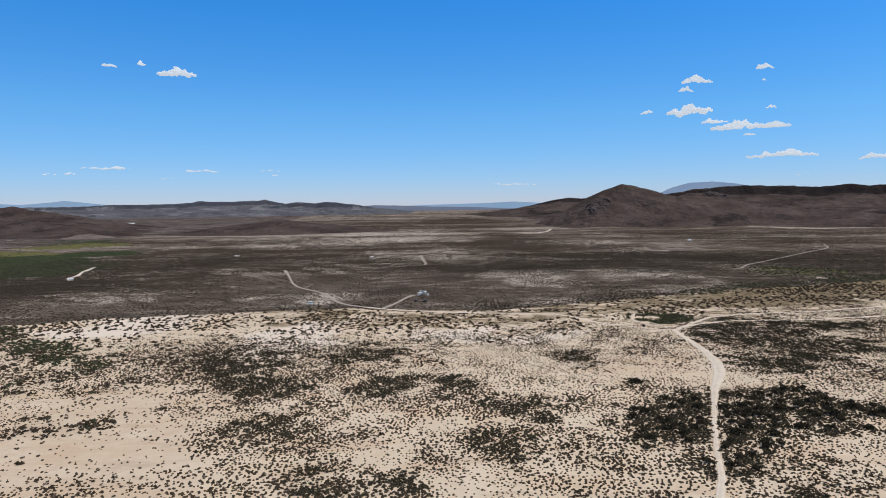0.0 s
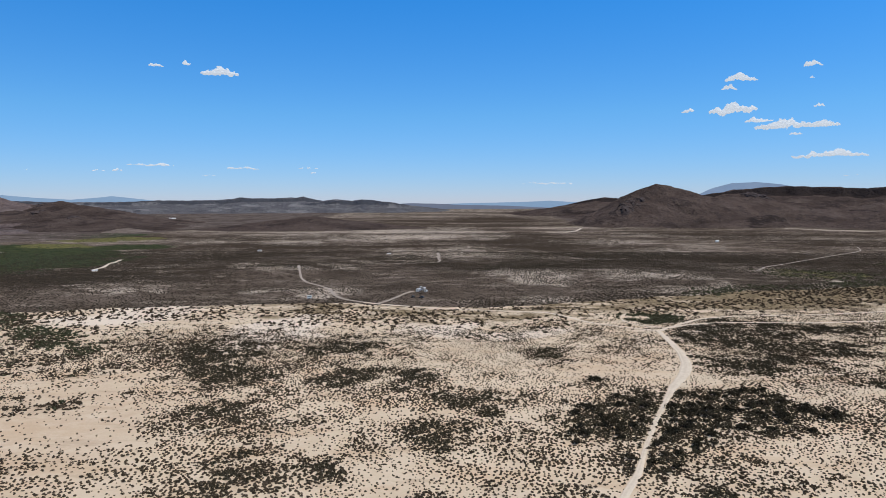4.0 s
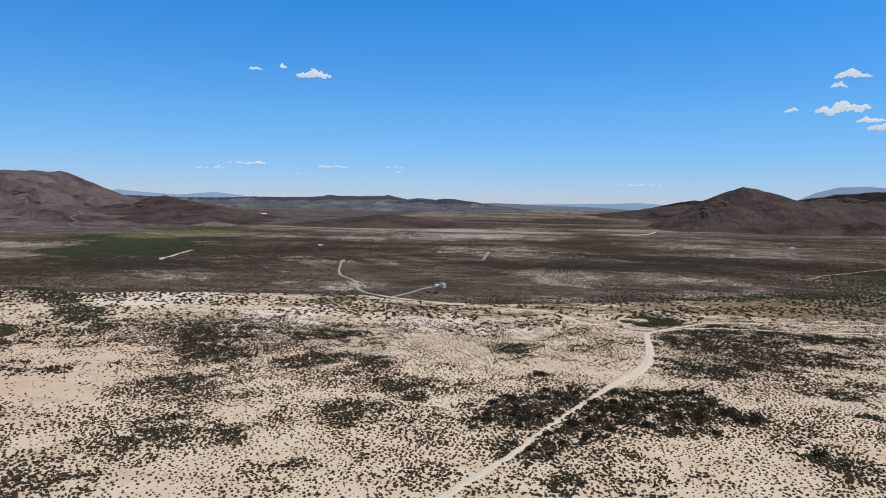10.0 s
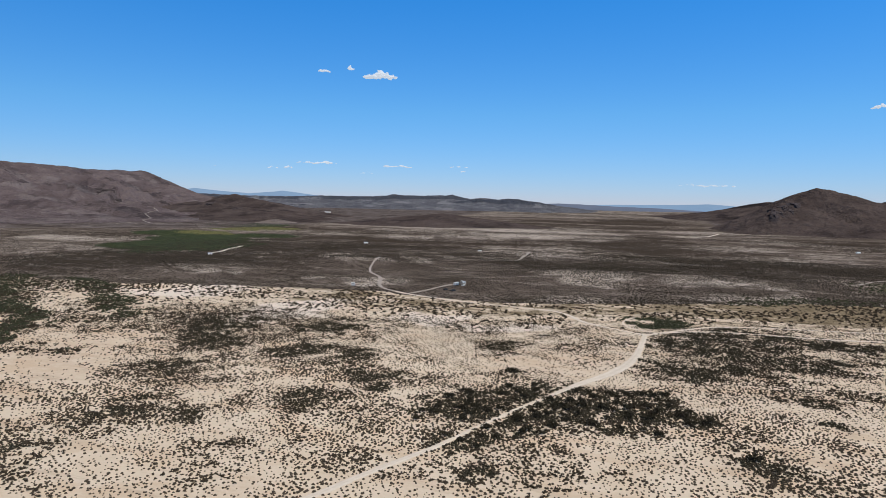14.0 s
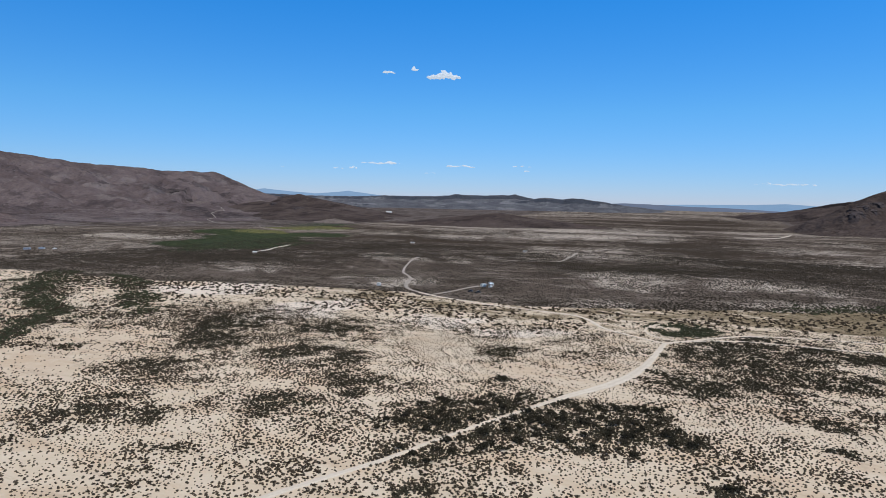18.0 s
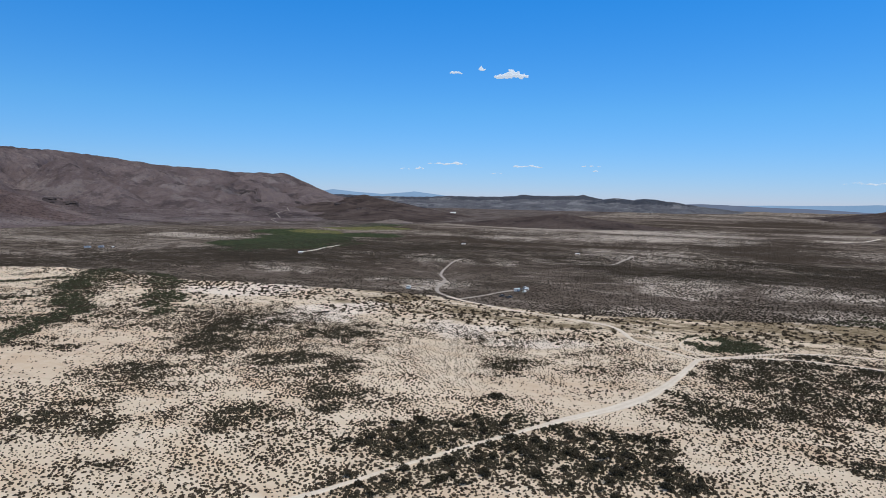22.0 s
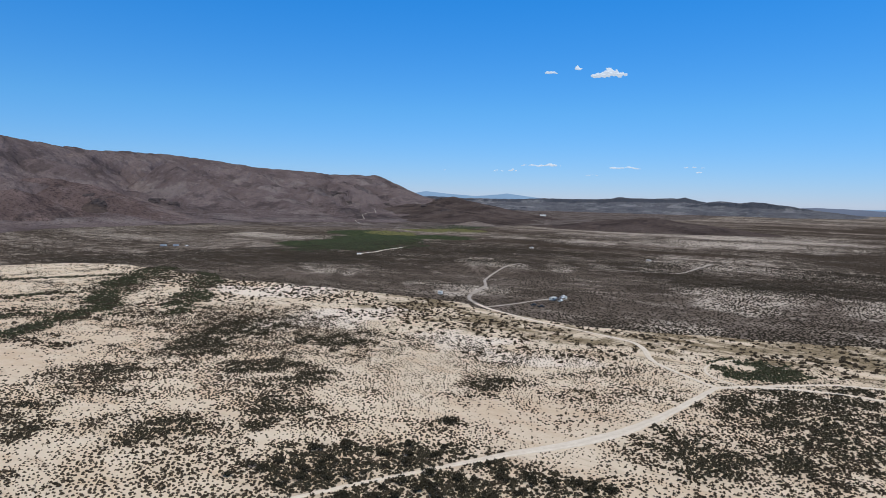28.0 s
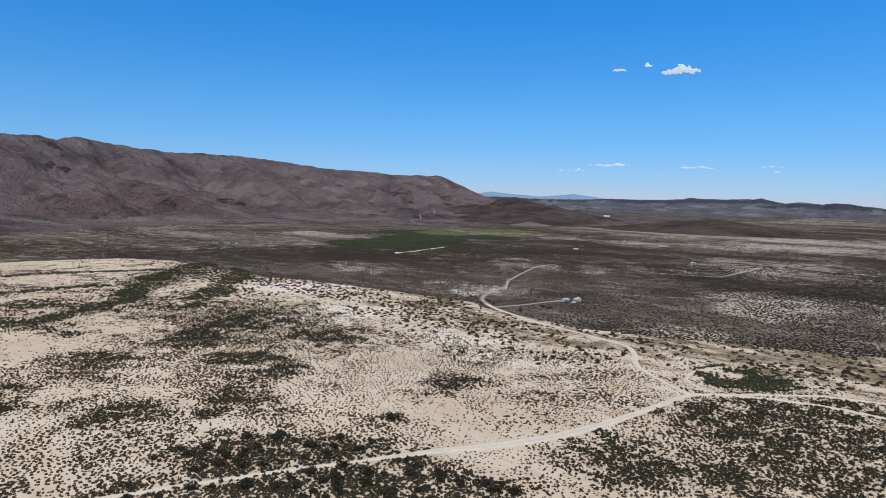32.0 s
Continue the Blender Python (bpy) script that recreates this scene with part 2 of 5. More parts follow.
    fan = s.mix(s.calc("MULTIPLY", s.ramp(s.noise(170, 7, 0.72, (0.8, 1.5, 1.0)), 0.5, 0.62), 0.6), fan, FAN_C)
    fan = s.mix(s.calc("MULTIPLY", s.ramp(s.noise(120, 8, 0.8, (0.6, 1.5, 1.0)), 0.5, 0.58), 0.7), fan, SCRUB)
    fan = s.mix(s.calc("MULTIPLY", s.ramp(s.noise(36, 7, 0.8, (0.6, 1.6, 1.0)), 0.54, 0.62), 0.55), fan, PALE_1)
    colour = s.mix(s.ramp(k, 0.35, 0.65), colour, fan)
    return s.done(colour, s.calc("ADD", fine, s.calc("MULTIPLY", mid, 2.0)), 0.5, 0.25)


SOIL_A, SOIL_B, SOIL_C = (0.14, 0.106, 0.081), (0.185, 0.142, 0.111), (0.102, 0.076, 0.057)
PALE_1, PALE_2 = (0.4, 0.32, 0.25), (0.52, 0.425, 0.335)
SAND_A, SAND_B, SAND_C, SAND_D, SAND_PINK, SAND_RILL = (0.63, 0.485, 0.335), (0.68, 0.54, 0.388), (0.57, 0.405, 0.262), (0.5, 0.382, 0.262), (0.53, 0.365, 0.24), (0.43, 0.31, 0.208)
SAND_WHITE = (0.74, 0.605, 0.47)
TAN_DARK = (0.15, 0.112, 0.066)
TAN_A, TAN_B, LITTER = (0.15, 0.109, 0.062), (0.29, 0.214, 0.13), (0.34, 0.262, 0.19)
GREEN_A, GREEN_B, YELLOW_A, YELLOW_B = (0.03, 0.038, 0.018), (0.06, 0.066, 0.03), (0.105, 0.1, 0.035), (0.16, 0.14, 0.058)
FAN_A, FAN_B, FAN_C = (0.084, 0.065, 0.056), (0.12, 0.094, 0.082), (0.18, 0.145, 0.126)


def rock_material(name, low, high, dark, pale, stony=0.25):
    s = Shade(name, 1.0)
    s.b.inputs["Specular IOR Level"].default_value = 0.0
    big, mid, fine = s.noise(160, 5, 0.6), s.noise(38, 6, 0.65), s.noise(9, 4, 0.65)
    c = s.mix(s.ramp(big, 0.36, 0.64), low, high)
    c = s.mix(s.calc("MULTIPLY", s.ramp(mid, 0.52, 0.7), 0.35), c, pale)
    c = s.mix(s.calc("MULTIPLY", s.ramp(fine, 0.48, 0.66), stony), c, dark)
    k = s.calc("ADD", s.attr("rock"), s.calc("MULTIPLY", s.calc("SUBTRACT", s.noise(20, 8, 0.78), 0.5), 2.0))
    c = s.mix(s.calc("MULTIPLY", s.ramp(k, 0.42, 0.75), 0.85), c, dark)
    k = s.calc("ADD", s.attr("scree"), s.calc("MULTIPLY", s.calc("SUBTRACT", s.noise(26, 7, 0.75), 0.5), 2.0))
    c = s.mix(s.calc("MULTIPLY", s.calc("MULTIPLY", s.ramp(k, 0.35, 1.1), 0.42), s.ramp(s.attr("scree"), 0.02, 0.4)), c, pale)
    c = s.mix(s.calc("MULTIPLY", s.ramp(s.noise(110, 9, 0.72), 0.52, 0.62), 0.6), c, dark)
    # scrub on the slopes, thicker towards the foot
    dots = s.ramp(s.noise(7, 5, 0.8, (0.9, 1.2, 0.6)), 0.52, 0.62)
    c = s.mix(s.calc("MULTIPLY", dots, s.ramp(s.attr("foot"), 0.0, 1.0, 0.25, 0.75)), c, SCRUB)
    spots = s.ramp(s.noise(11, 6, 0.8, (0.8, 1.3, 0.6)), 0.56, 0.66)
    c = s.mix(s.calc("MULTIPLY", spots, s.calc("MULTIPLY", s.attr("foot"), 0.45)), c, pale)
    relief = s.calc("ADD", s.calc("MULTIPLY", s.noise(95, 6, 0.62), 1.6), s.calc("ADD", mid, s.calc("MULTIPLY", fine, 0.25)))
    return s.done(c, relief, 1.0, 24.0)


def foliage(name, a, b, dry):
    s = Shade(name, 0.85)
    s.b.inputs["Specular IOR Level"].default_value = 0.0
    c = s.mix(s.island(), a, b)
    c = s.mix(s.calc("MULTIPLY", s.ramp(s.noise(5, 4), 0.45, 0.7), 0.7), c, dry)
    return s.done(c)


def plain(name, colour, worn, roughness=0.6, metallic=0.0, size=0.8):
    s = Shade(name, roughness, metallic).local()
    c = s.mix(s.ramp(s.noise(size, 5, 0.65), 0.45, 0.75), colour, worn)
    return s.done(c, s.noise(size / 6, 3), 0.15, 0.01)


M_GROUND = ground_material()
M_SHRUB = foliage("creosote_leaves", (0.038, 0.029, 0.019), (0.094, 0.072, 0.049), (0.11, 0.079, 0.054))
M_BUSH = foliage("dark_bush_leaves", (0.026, 0.02, 0.013), (0.074, 0.055, 0.037), (0.08, 0.057, 0.038))
M_MESQUITE = foliage("mesquite_leaves", (0.022, 0.019, 0.012), (0.066, 0.055, 0.036), (0.066, 0.05, 0.033))
M_GREEN = foliage("green_thicket_leaves", (0.028, 0.03, 0.016), (0.074, 0.074, 0.042), (0.08, 0.064, 0.04))
M_SCRUB = foliage("grey_scrub_leaves", (0.027, 0.022, 0.016), (0.046, 0.037, 0.026), (0.055, 0.043, 0.03))
M_TREE = foliage("cottonwood_leaves", (0.034, 0.044, 0.024), (0.062, 0.071, 0.037), (0.062, 0.062, 0.036))
M_BARK = plain("grey_bark", (0.12, 0.09, 0.065), (0.07, 0.055, 0.04), 0.95, size=0.2)
M_HILL = rock_material("brown_hill_rock", (0.127, 0.093, 0.086), (0.19, 0.142, 0.129), (0.06, 0.047, 0.046), (0.30, 0.244, 0.218))
M_PEAK = rock_material("dark_peak_rock", (0.076, 0.055, 0.046), (0.115, 0.084, 0.07), (0.03, 0.024, 0.023), (0.175, 0.134, 0.113))
M_RUGGED = rock_material("red_brown_stony_rock", (0.12, 0.082, 0.072), (0.19, 0.132, 0.115), (0.046, 0.035, 0.033), (0.31, 0.24, 0.21), 0.7)
M_CRAG = plain("dark_crag_rock", (0.058, 0.043, 0.038), (0.1, 0.073, 0.062), 1.0, size=14.0)
# Rock colour lifted towards blue-grey for the haze before the far mesas.
M_MESA = rock_material("haze_grey_mesa_rock", (0.115, 0.11, 0.116), (0.16, 0.152, 0.156), (0.06, 0.062, 0.072), (0.36, 0.335, 0.32))
M_MOUND = rock_material("pale_gravel_mound", (0.22, 0.17, 0.138), (0.27, 0.212, 0.173), (0.12, 0.092, 0.075), (0.32, 0.26, 0.215))
M_WHITE = plain("white_painted_metal", (0.74, 0.71, 0.65), (0.54, 0.5, 0.44), 0.6)
M_TANWALL = plain("tan_stucco", (0.5, 0.42, 0.33), (0.4, 0.32, 0.25), 0.9)
M_BLUE = plain("blue_grey_metal_roof", (0.24, 0.27, 0.31), (0.32, 0.33, 0.34), 0.55, 0.1)
M_GREYROOF = plain("pale_sheet_roof", (0.6, 0.59, 0.57), (0.45, 0.42, 0.38), 0.7)
M_GLASS = plain("dark_window_glass", (0.02, 0.025, 0.03), (0.03, 0.035, 0.04), 0.08)
M_RUBBER = plain("black_rubber", (0.02, 0.02, 0.02), (0.05, 0.045, 0.04), 0.9)
M_DARKPAINT = plain("dark_car_paint", (0.03, 0.032, 0.038), (0.06, 0.055, 0.05), 0.3)
M_STEEL = plain("bare_steel", (0.5, 0.5, 0.5), (0.35, 0.3, 0.26), 0.4, 0.8)
M_WOOD = plain("weathered_wood", (0.23, 0.18, 0.13), (0.15, 0.12, 0.09), 0.9, size=0.3)


def road_material():
    s = Shade("sandy_track", 0.95)
    c = s.mix(s.ramp(s.noise(5, 5, 0.65), 0.35, 0.65), (0.72, 0.6, 0.46), (0.65, 0.53, 0.4))
    mid = s.calc("MULTIPLY", s.attr("verge"), s.ramp(s.noise(1.6, 5, 0.7), 0.35, 0.6))
    c = s.mix(mid, c, (0.58, 0.46, 0.335))
    return s.done(c, s.noise(0.7, 4), 0.4, 0.1)


def gravel_material():
    s = Shade("grey_gravel_track", 0.95)
    c = s.mix(s.ramp(s.noise(6, 5, 0.65), 0.35, 0.65), (0.31, 0.25, 0.195), (0.4, 0.33, 0.262))
    return s.done(c, s.noise(0.7, 4), 0.4, 0.1)


M_ROAD, M_GRAVEL = road_material(), gravel_material()

# ---- plan: ovals of ground as x, y, half width, half depth, heading, strength ----
THICK_A = [
    (100, 262, 26, 14, 120, 1.0), (92, 232, 16, 22, 118, 1.0), (116, 250, 20, 24, 105, 1.0), (150, 262, 26, 10, 85, 1.0), (128, 276, 10, 8, 90, 1.0), (88, 200, 9, 12, 110, 0.9),
    (-45, 363, 18, 28, 97, 0.8), (-19, 300, 16, 12, 93, 0.75), (3, 286, 10, 10, 89, 0.7), (19, 227, 11, 15, 85, 0.95),
    (86, 246, 18, 29, 71, 0.95), (125, 249, 24, 28, 64, 0.95), (158, 260, 25, 12, 59, 0.85), (104, 230, 7, 28, 66, 0.9),
    (99, 203, 7, 9, 65, 0.8), (164, 334, 23, 24, 64, 0.6), (195, 342, 15, 14, 61, 0.75), (232, 367, 28, 20, 58, 0.75),
    (74, 347, 14, 16, 78, 0.7), (-101, 314, 21, 29, 108, 0.8), (-15, 188, 9, 6, 94, 0.75), (-45, 190, 8, 8, 103, 0.65),
]
THICK_B = [
    (-71, 231, 13, 18, 107, 0.5), (-198, 320, 27, 13, 121, 0.7), (-244, 371, 24, 24, 123, 0.75), (-160, 238, 12, 6, 123, 0.8),
    (-137, 241, 7, 4, 119, 0.5), (-174, 354, 16, 18, 116, 0.6), (-46, 221, 8, 11, 101, 0.5), (37, 245, 9, 7, 81, 0.6),
    (20, 220, 10, 17, 110, 0.9), (93, 238, 19, 21, 93, 0.95), (101, 263, 24, 10, 91, 0.8), (123, 274, 10, 12, 87, 0.9),
    (149, 260, 26, 19, 82, 0.95), (133, 234, 19, 10, 84, 0.85), (173, 330, 25, 17, 79, 0.75), (206, 376, 17, 15, 76, 0.75),
]
THICK_C = [
    (251, 428, 41, 18, 72, 0.8), (222, 294, 13, 6, 70, 0.8), (189, 209, 15, 8, 70, 0.75), (107, 181, 9, 10, 90, 0.7),
    (72, 339, 9, 19, 96, 0.75), (24, 262, 7, 14, 107, 0.75), (-26, 287, 23, 11, 114, 0.7), (-0, 300, 12, 14, 109, 0.7),
    (-50, 359, 24, 15, 113, 0.8), (-106, 322, 22, 44, 122, 0.72), (-43, 198, 10, 7, 125, 0.55), (19, 169, 10, 4, 116, 0.6),
    (-44, 144, 16, 9, 133, 0.55), (-143, 238, 13, 6, 135, 0.75), (39, 179, 5, 4, 109, 0.5), (-34, 231, 14, 10, 120, 0.4),
]
THICK_D = [
    (91, 236, 15, 19, 118, 0.95), (101, 258, 17, 14, 113, 0.85), (123, 252, 20, 14, 109, 0.95), (155, 269, 15, 19, 100, 0.9),
    (172, 261, 9, 8, 96, 0.85), (96, 203, 9, 6, 121, 0.8), (174, 322, 14, 15, 95, 0.85), (202, 362, 13, 12, 89, 0.75),
    (180, 392, 33, 20, 93, 0.8), (227, 437, 25, 20, 86, 0.75), (218, 294, 12, 6, 85, 0.9), (23, 221, 11, 12, 133, 0.85),
    (36, 270, 10, 11, 124, 0.7), (-28, 278, 17, 9, 133, 0.7), (-38, 355, 24, 16, 126, 0.8), (-92, 303, 19, 43, 137, 0.75),
]
THICK_E = [
    (-70, 241, 16, 15, 142, 0.7), (-39, 176, 18, 18, 149, 0.55), (-11, 186, 8, 6, 144, 0.7), (9, 290, 8, 21, 126, 0.65),
    (72, 341, 12, 16, 112, 0.65), (-157, 356, 26, 45, 138, 0.65), (221, 265, 7, 6, 84, 0.8), (87, 233, 10, 11, 154, 0.95),
    (87, 254, 15, 10, 149, 0.8), (112, 252, 20, 6, 146, 0.9), (112, 236, 16, 7, 150, 0.95), (126, 276, 10, 6, 138, 0.95),
    (148, 281, 7, 6, 133, 0.85), (168, 326, 14, 13, 120, 0.8), (199, 362, 11, 8, 109, 0.9), (182, 381, 21, 16, 111, 0.7),
]
THICK_F = [
    (189, 420, 35, 20, 107, 0.75), (218, 406, 8, 14, 103, 0.85), (71, 346, 10, 10, 135, 0.75), (-25, 281, 16, 10, 155, 0.75),
    (-48, 367, 20, 14, 145, 0.85), (7, 297, 10, 14, 150, 0.7), (-117, 344, 39, 54, 153, 0.68), (-88, 291, 15, 15, 158, 0.7),
    (24, 226, 16, 9, 161, 0.75), (-58, 232, 15, 13, 165, 0.6), (-2, 210, 13, 7, 166, 0.5), (38, 250, 8, 7, 155, 0.6),
    (-87, 376, 15, 30, 147, 0.4), (89, 298, 6, 5, 140, 0.6), (198, 448, 20, 9, 104, 0.85), (158, 401, 10, 11, 114, 0.85),
]
WASH = [
    (-199, 246, 19, 15, 163, 0.9), (-212, 276, 19, 19, 160, 0.95), (-267, 320, 15, 50, 157, 0.95), (-335, 364, 21, 51, 156, 0.95),
    (-378, 424, 29, 55, 153, 0.9), (-423, 486, 29, 56, 150, 0.9), (-315, 436, 14, 65, 150, 0.9), (-222, 367, 12, 43, 151, 0.85),
    (-430, 539, 38, 38, 147, 0.7), (-187, 315, 22, 9, 154, 0.6), (-265, 263, 22, 10, 163, 0.6), (-301, 297, 28, 9, 161, 0.55),
    (-165, 241, 15, 10, 162, 0.6), (-153, 310, 27, 7, 153, 0.5), (-312, 496, 33, 23, 145, 0.5), (-142, 244, 12, 6, 161, 0.5),
]
BARE = [
    (-137, 224, 30, 43, 121, 0.05), (-153, 285, 34, 14, 118, 0.12), (2, 256, 17, 22, 89, 0.32), (108, 326, 26, 46, 72, 0.6),
    (-96, 201, 26, 24, 133, 0.15), (-145, 272, 34, 19, 131, 0.15), (6, 251, 17, 15, 111, 0.3), (-121, 223, 24, 32, 149, 0.06),
    (9, 268, 23, 13, 129, 0.3), (-138, 252, 43, 20, 165, 0.06), (-106, 225, 25, 16, 168, 0.12), (111, 331, 40, 20, 131, 0.45),
    (-434, 352, 45, 32, 160, 0.05), (-310, 288, 24, 26, 162, 0.05), (-255, 291, 22, 13, 160, 0.05), (-0, 260, 26, 12, 157, 0.3),
]
BARE2 = [
    (-230, 444, 38, 30, 144, 0.15), (-126, 431, 25, 24, 139, 0.2), (43, 441, 20, 14, 121, 0.3), (-269, 355, 19, 30, 154, 0.1),
    (-249, 458, 63, 18, 118, 0.15), (-90, 443, 44, 17, 101, 0.15), (35, 438, 27, 16, 85, 0.3), (-54, 427, 34, 16, 133, 0.2),
    (180, 529, 27, 13, 98, 0.15), (251, 568, 49, 26, 81, 0.15), (-245, 441, 53, 22, 128, 0.12), (-191, 462, 33, 25, 141, 0.15),
    (73, 195, 15, 11, 99, 0.45), (153, 287, 12, 8, 104, 0.3), (152, 302, 21, 9, 128, 0.35),
]
PALE_A = [
    (-231, 770, 39, 45, 107, 0.8), (-345, 606, 79, 44, 119, 0.35), (-145, 556, 23, 27, 105, 0.5), (70, 679, 39, 53, 84, 0.5),
    (215, 714, 55, 28, 73, 0.45), (-256, 1531, 154, 194, 99, 0.45), (-48, 915, 49, 44, 93, 0.5), (40, 1093, 87, 74, 88, 0.5),
    (362, 1137, 106, 84, 72, 0.12), (612, 1137, 37, 76, 62, 0.2), (642, 1025, 42, 51, 58, 0.2), (147, 973, 42, 30, 81, 0.45),
    (-517, 1273, 61, 73, 112, 0.45), (457, 1617, 82, 84, 74, 0.45), (70, 1544, 41, 99, 87, 0.55), (-88, 715, 13, 16, 97, 0.4),
]
PALE_B = [
    (-251, 791, 40, 51, 126, 0.85), (-137, 571, 29, 33, 129, 0.6), (-333, 578, 37, 50, 141, 0.4), (59, 676, 51, 61, 108, 0.45),
    (-141, 802, 25, 32, 119, 0.55), (-102, 859, 30, 27, 114, 0.55), (-415, 1548, 142, 150, 114, 0.45), (-184, 1513, 143, 144, 107, 0.45),
    (33, 1029, 84, 58, 103, 0.45), (-101, 1030, 36, 29, 110, 0.45), (-814, 915, 78, 71, 143, 0.5), (-875, 877, 44, 55, 145, 0.5),
    (-712, 917, 27, 32, 140, 0.9), (-860, 880, 70, 50, 140, 1.0), (-800, 1000, 50, 40, 140, 1.0), (-650, 785, 34, 26, 140, 0.9), (-481, 862, 19, 34, 134, 0.7), (-5, 1565, 112, 118, 100, 0.4), (-262, 558, 14, 37, 138, 0.45),
]
PALE_C = [
    (85, 703, 84, 68, 96, 0.45), (-155, 573, 21, 32, 118, 0.55), (-313, 563, 46, 54, 129, 0.4), (-359, 1294, 76, 103, 111, 0.45),
    (-227, 1469, 158, 194, 104, 0.5), (-98, 1006, 58, 58, 104, 0.5), (1, 1084, 72, 76, 98, 0.5), (259, 1328, 139, 105, 86, 0.42),
    (178, 954, 71, 37, 89, 0.45), (-823, 912, 93, 67, 137, 0.5), (40, 1572, 63, 103, 94, 0.55), (-525, 1353, 67, 97, 116, 0.4),
    (468, 2400, 158, 168, 83, 0.35), (-395, 828, 33, 41, 123, 0.4), (454, 1298, 73, 65, 77, 0.2),
]
GREENWOOD = [
    (-600, 860, 110, 150, 137, 1.0), (-700, 1030, 90, 120, 134, 0.9), (-635, 932, 63, 147, 137, 0.9), (-565, 804, 36, 70, 139, 0.8), (-627, 1015, 67, 114, 134, 0.8), (-634, 1161, 76, 97, 130, 0.6),
    (-836, 1122, 66, 90, 137, 0.6), (-896, 1526, 107, 103, 129, 0.5),
]
YELLOW = [
    (-805, 1181, 75, 93, 134, 1), (-821, 1362, 94, 112, 130, 0.8), (-725, 1379, 46, 80, 127, 0.8), (-1016, 1492, 90, 109, 132, 0.6),
]
RGREEN = [
    (403, 724, 67, 37, 61, 0.5), (413, 762, 59, 39, 66, 0.6), (576, 881, 29, 38, 57, 0.4),
]
DARK_A = [
    (193, 1291, 128, 160, 91, 0.9), (183, 643, 75, 61, 93, 0.9), (530, 1662, 218, 203, 74, 0.8), (143, 580, 103, 25, 82, 0.7),
    (376, 705, 73, 33, 66, 0.8), (60, 647, 53, 29, 104, 0.6), (-54, 1204, 131, 55, 103, 0.7), (-175, 1216, 174, 65, 101, 0.6),
    (127, 908, 97, 35, 86, 0.6), (-83, 461, 17, 13, 126, 0.4), (-227, 656, 72, 38, 109, 0.5), (-355, 730, 68, 61, 134, 0.5),
    (-73, 679, 35, 43, 119, 0.6), (100, 1198, 67, 106, 97, 0.8), (166, 629, 38, 34, 98, 0.9),
]
DARK_B = [
    (209, 924, 68, 189, 90, 1.0), (156, 871, 37, 125, 96, 0.9), (347, 607, 67, 58, 65, 0.9), (378, 610, 61, 63, 58, 0.8),
    (314, 629, 59, 35, 76, 0.7), (238, 622, 52, 22, 86, 0.6), (249, 575, 30, 22, 72, 0.4),
]

DARK_C = [
    (53, 1238, 78, 396, 100, 0.95), (113, 792, 62, 83, 102, 0.9), (28, 824, 39, 51, 108, 0.6), (69, 1439, 86, 429, 97, 0.9),
    (-81, 941, 64, 61, 113, 0.7), (-258, 1243, 296, 104, 115, 0.7), (-298, 1019, 119, 57, 122, 0.7), (-198, 2441, 221, 475, 101, 0.8),
    (-163, 481, 89, 47, 114, 0.8), (-453, 701, 84, 138, 126, 0.7), (-398, 1421, 177, 161, 108, 0.8), (-962, 2246, 119, 303, 114, 0.7),
    (143, 1256, 82, 387, 94, 1.0), (126, 835, 96, 63, 97, 0.8), (-138, 1599, 181, 141, 103, 0.7), (64, 2748, 204, 809, 93, 1.0),
    (250, 1093, 106, 198, 87, 0.9), (126, 1347, 181, 148, 93, 0.7), (638, 1410, 150, 283, 69, 0.8), (367, 943, 100, 84, 74, 0.7),
]
PALE_D = [
    (999, 1891, 120, 60, 60, 0.75), (1227, 1910, 110, 60, 55, 0.75), (388, 1126, 80, 60, 70, 0.25), (561, 1060, 70, 40, 62, 0.3), (-482, 855, 13, 30, 137, 1.2), (376, 800, 40, 30, 65, 0.4),
    (-106, 1747, 212, 377, 98, 0.75), (-3, 1054, 159, 131, 98, 0.75), (82, 670, 67, 67, 96, 0.65), (219, 727, 71, 53, 85, 0.55),
    (268, 1072, 96, 102, 84, 0.4), (436, 1240, 81, 176, 77, 0.22), (352, 832, 60, 40, 77, 0.3), (234, 1746, 39, 91, 87, 1.0),
]
DARK_D = [
    (145, 1414, 108, 380, 90, 1.0), (266, 1284, 58, 98, 85, 0.8), (182, 869, 230, 69, 88, 0.8), (13, 782, 52, 94, 100, 0.7),
    (247, 650, 83, 25, 82, 1.0), (175, 636, 68, 42, 88, 0.8),
]
BARE3 = [
    (115, 322, 32, 27, 128, 0.13), (-87, 482, 73, 71, 135, 0.12), (74, 425, 60, 55, 123, 0.5), (174, 321, 16, 11, 116, 0.22),
]

MIDDLE = (140.0, 60.0)
SHORE_X = (-700, -545, -500, -430, -323, -253, -150, -70, 0, 35, 100, 195, 333, 457, 700, 1000, 1600)
SHORE_Y = (330, 410, 440, 452, 455, 482, 503, 512, 497, 499, 525, 572, 620, 668, 745, 830, 980)
MOUNDS = ((-216, 732, 6.5, 75), (-135, 618, 0.5, 55), (-20, 585, 2.5, 55), (-140, 563, 2.5, 35), (60, 690, 4.5, 90),
          (-335, 585, 4.0, 90), (-300, 830, 3.0, 90), (120, 760, 3.0, 100), (230, 700, 3.0, 90), (-1010, 1775, 9.0, 45))


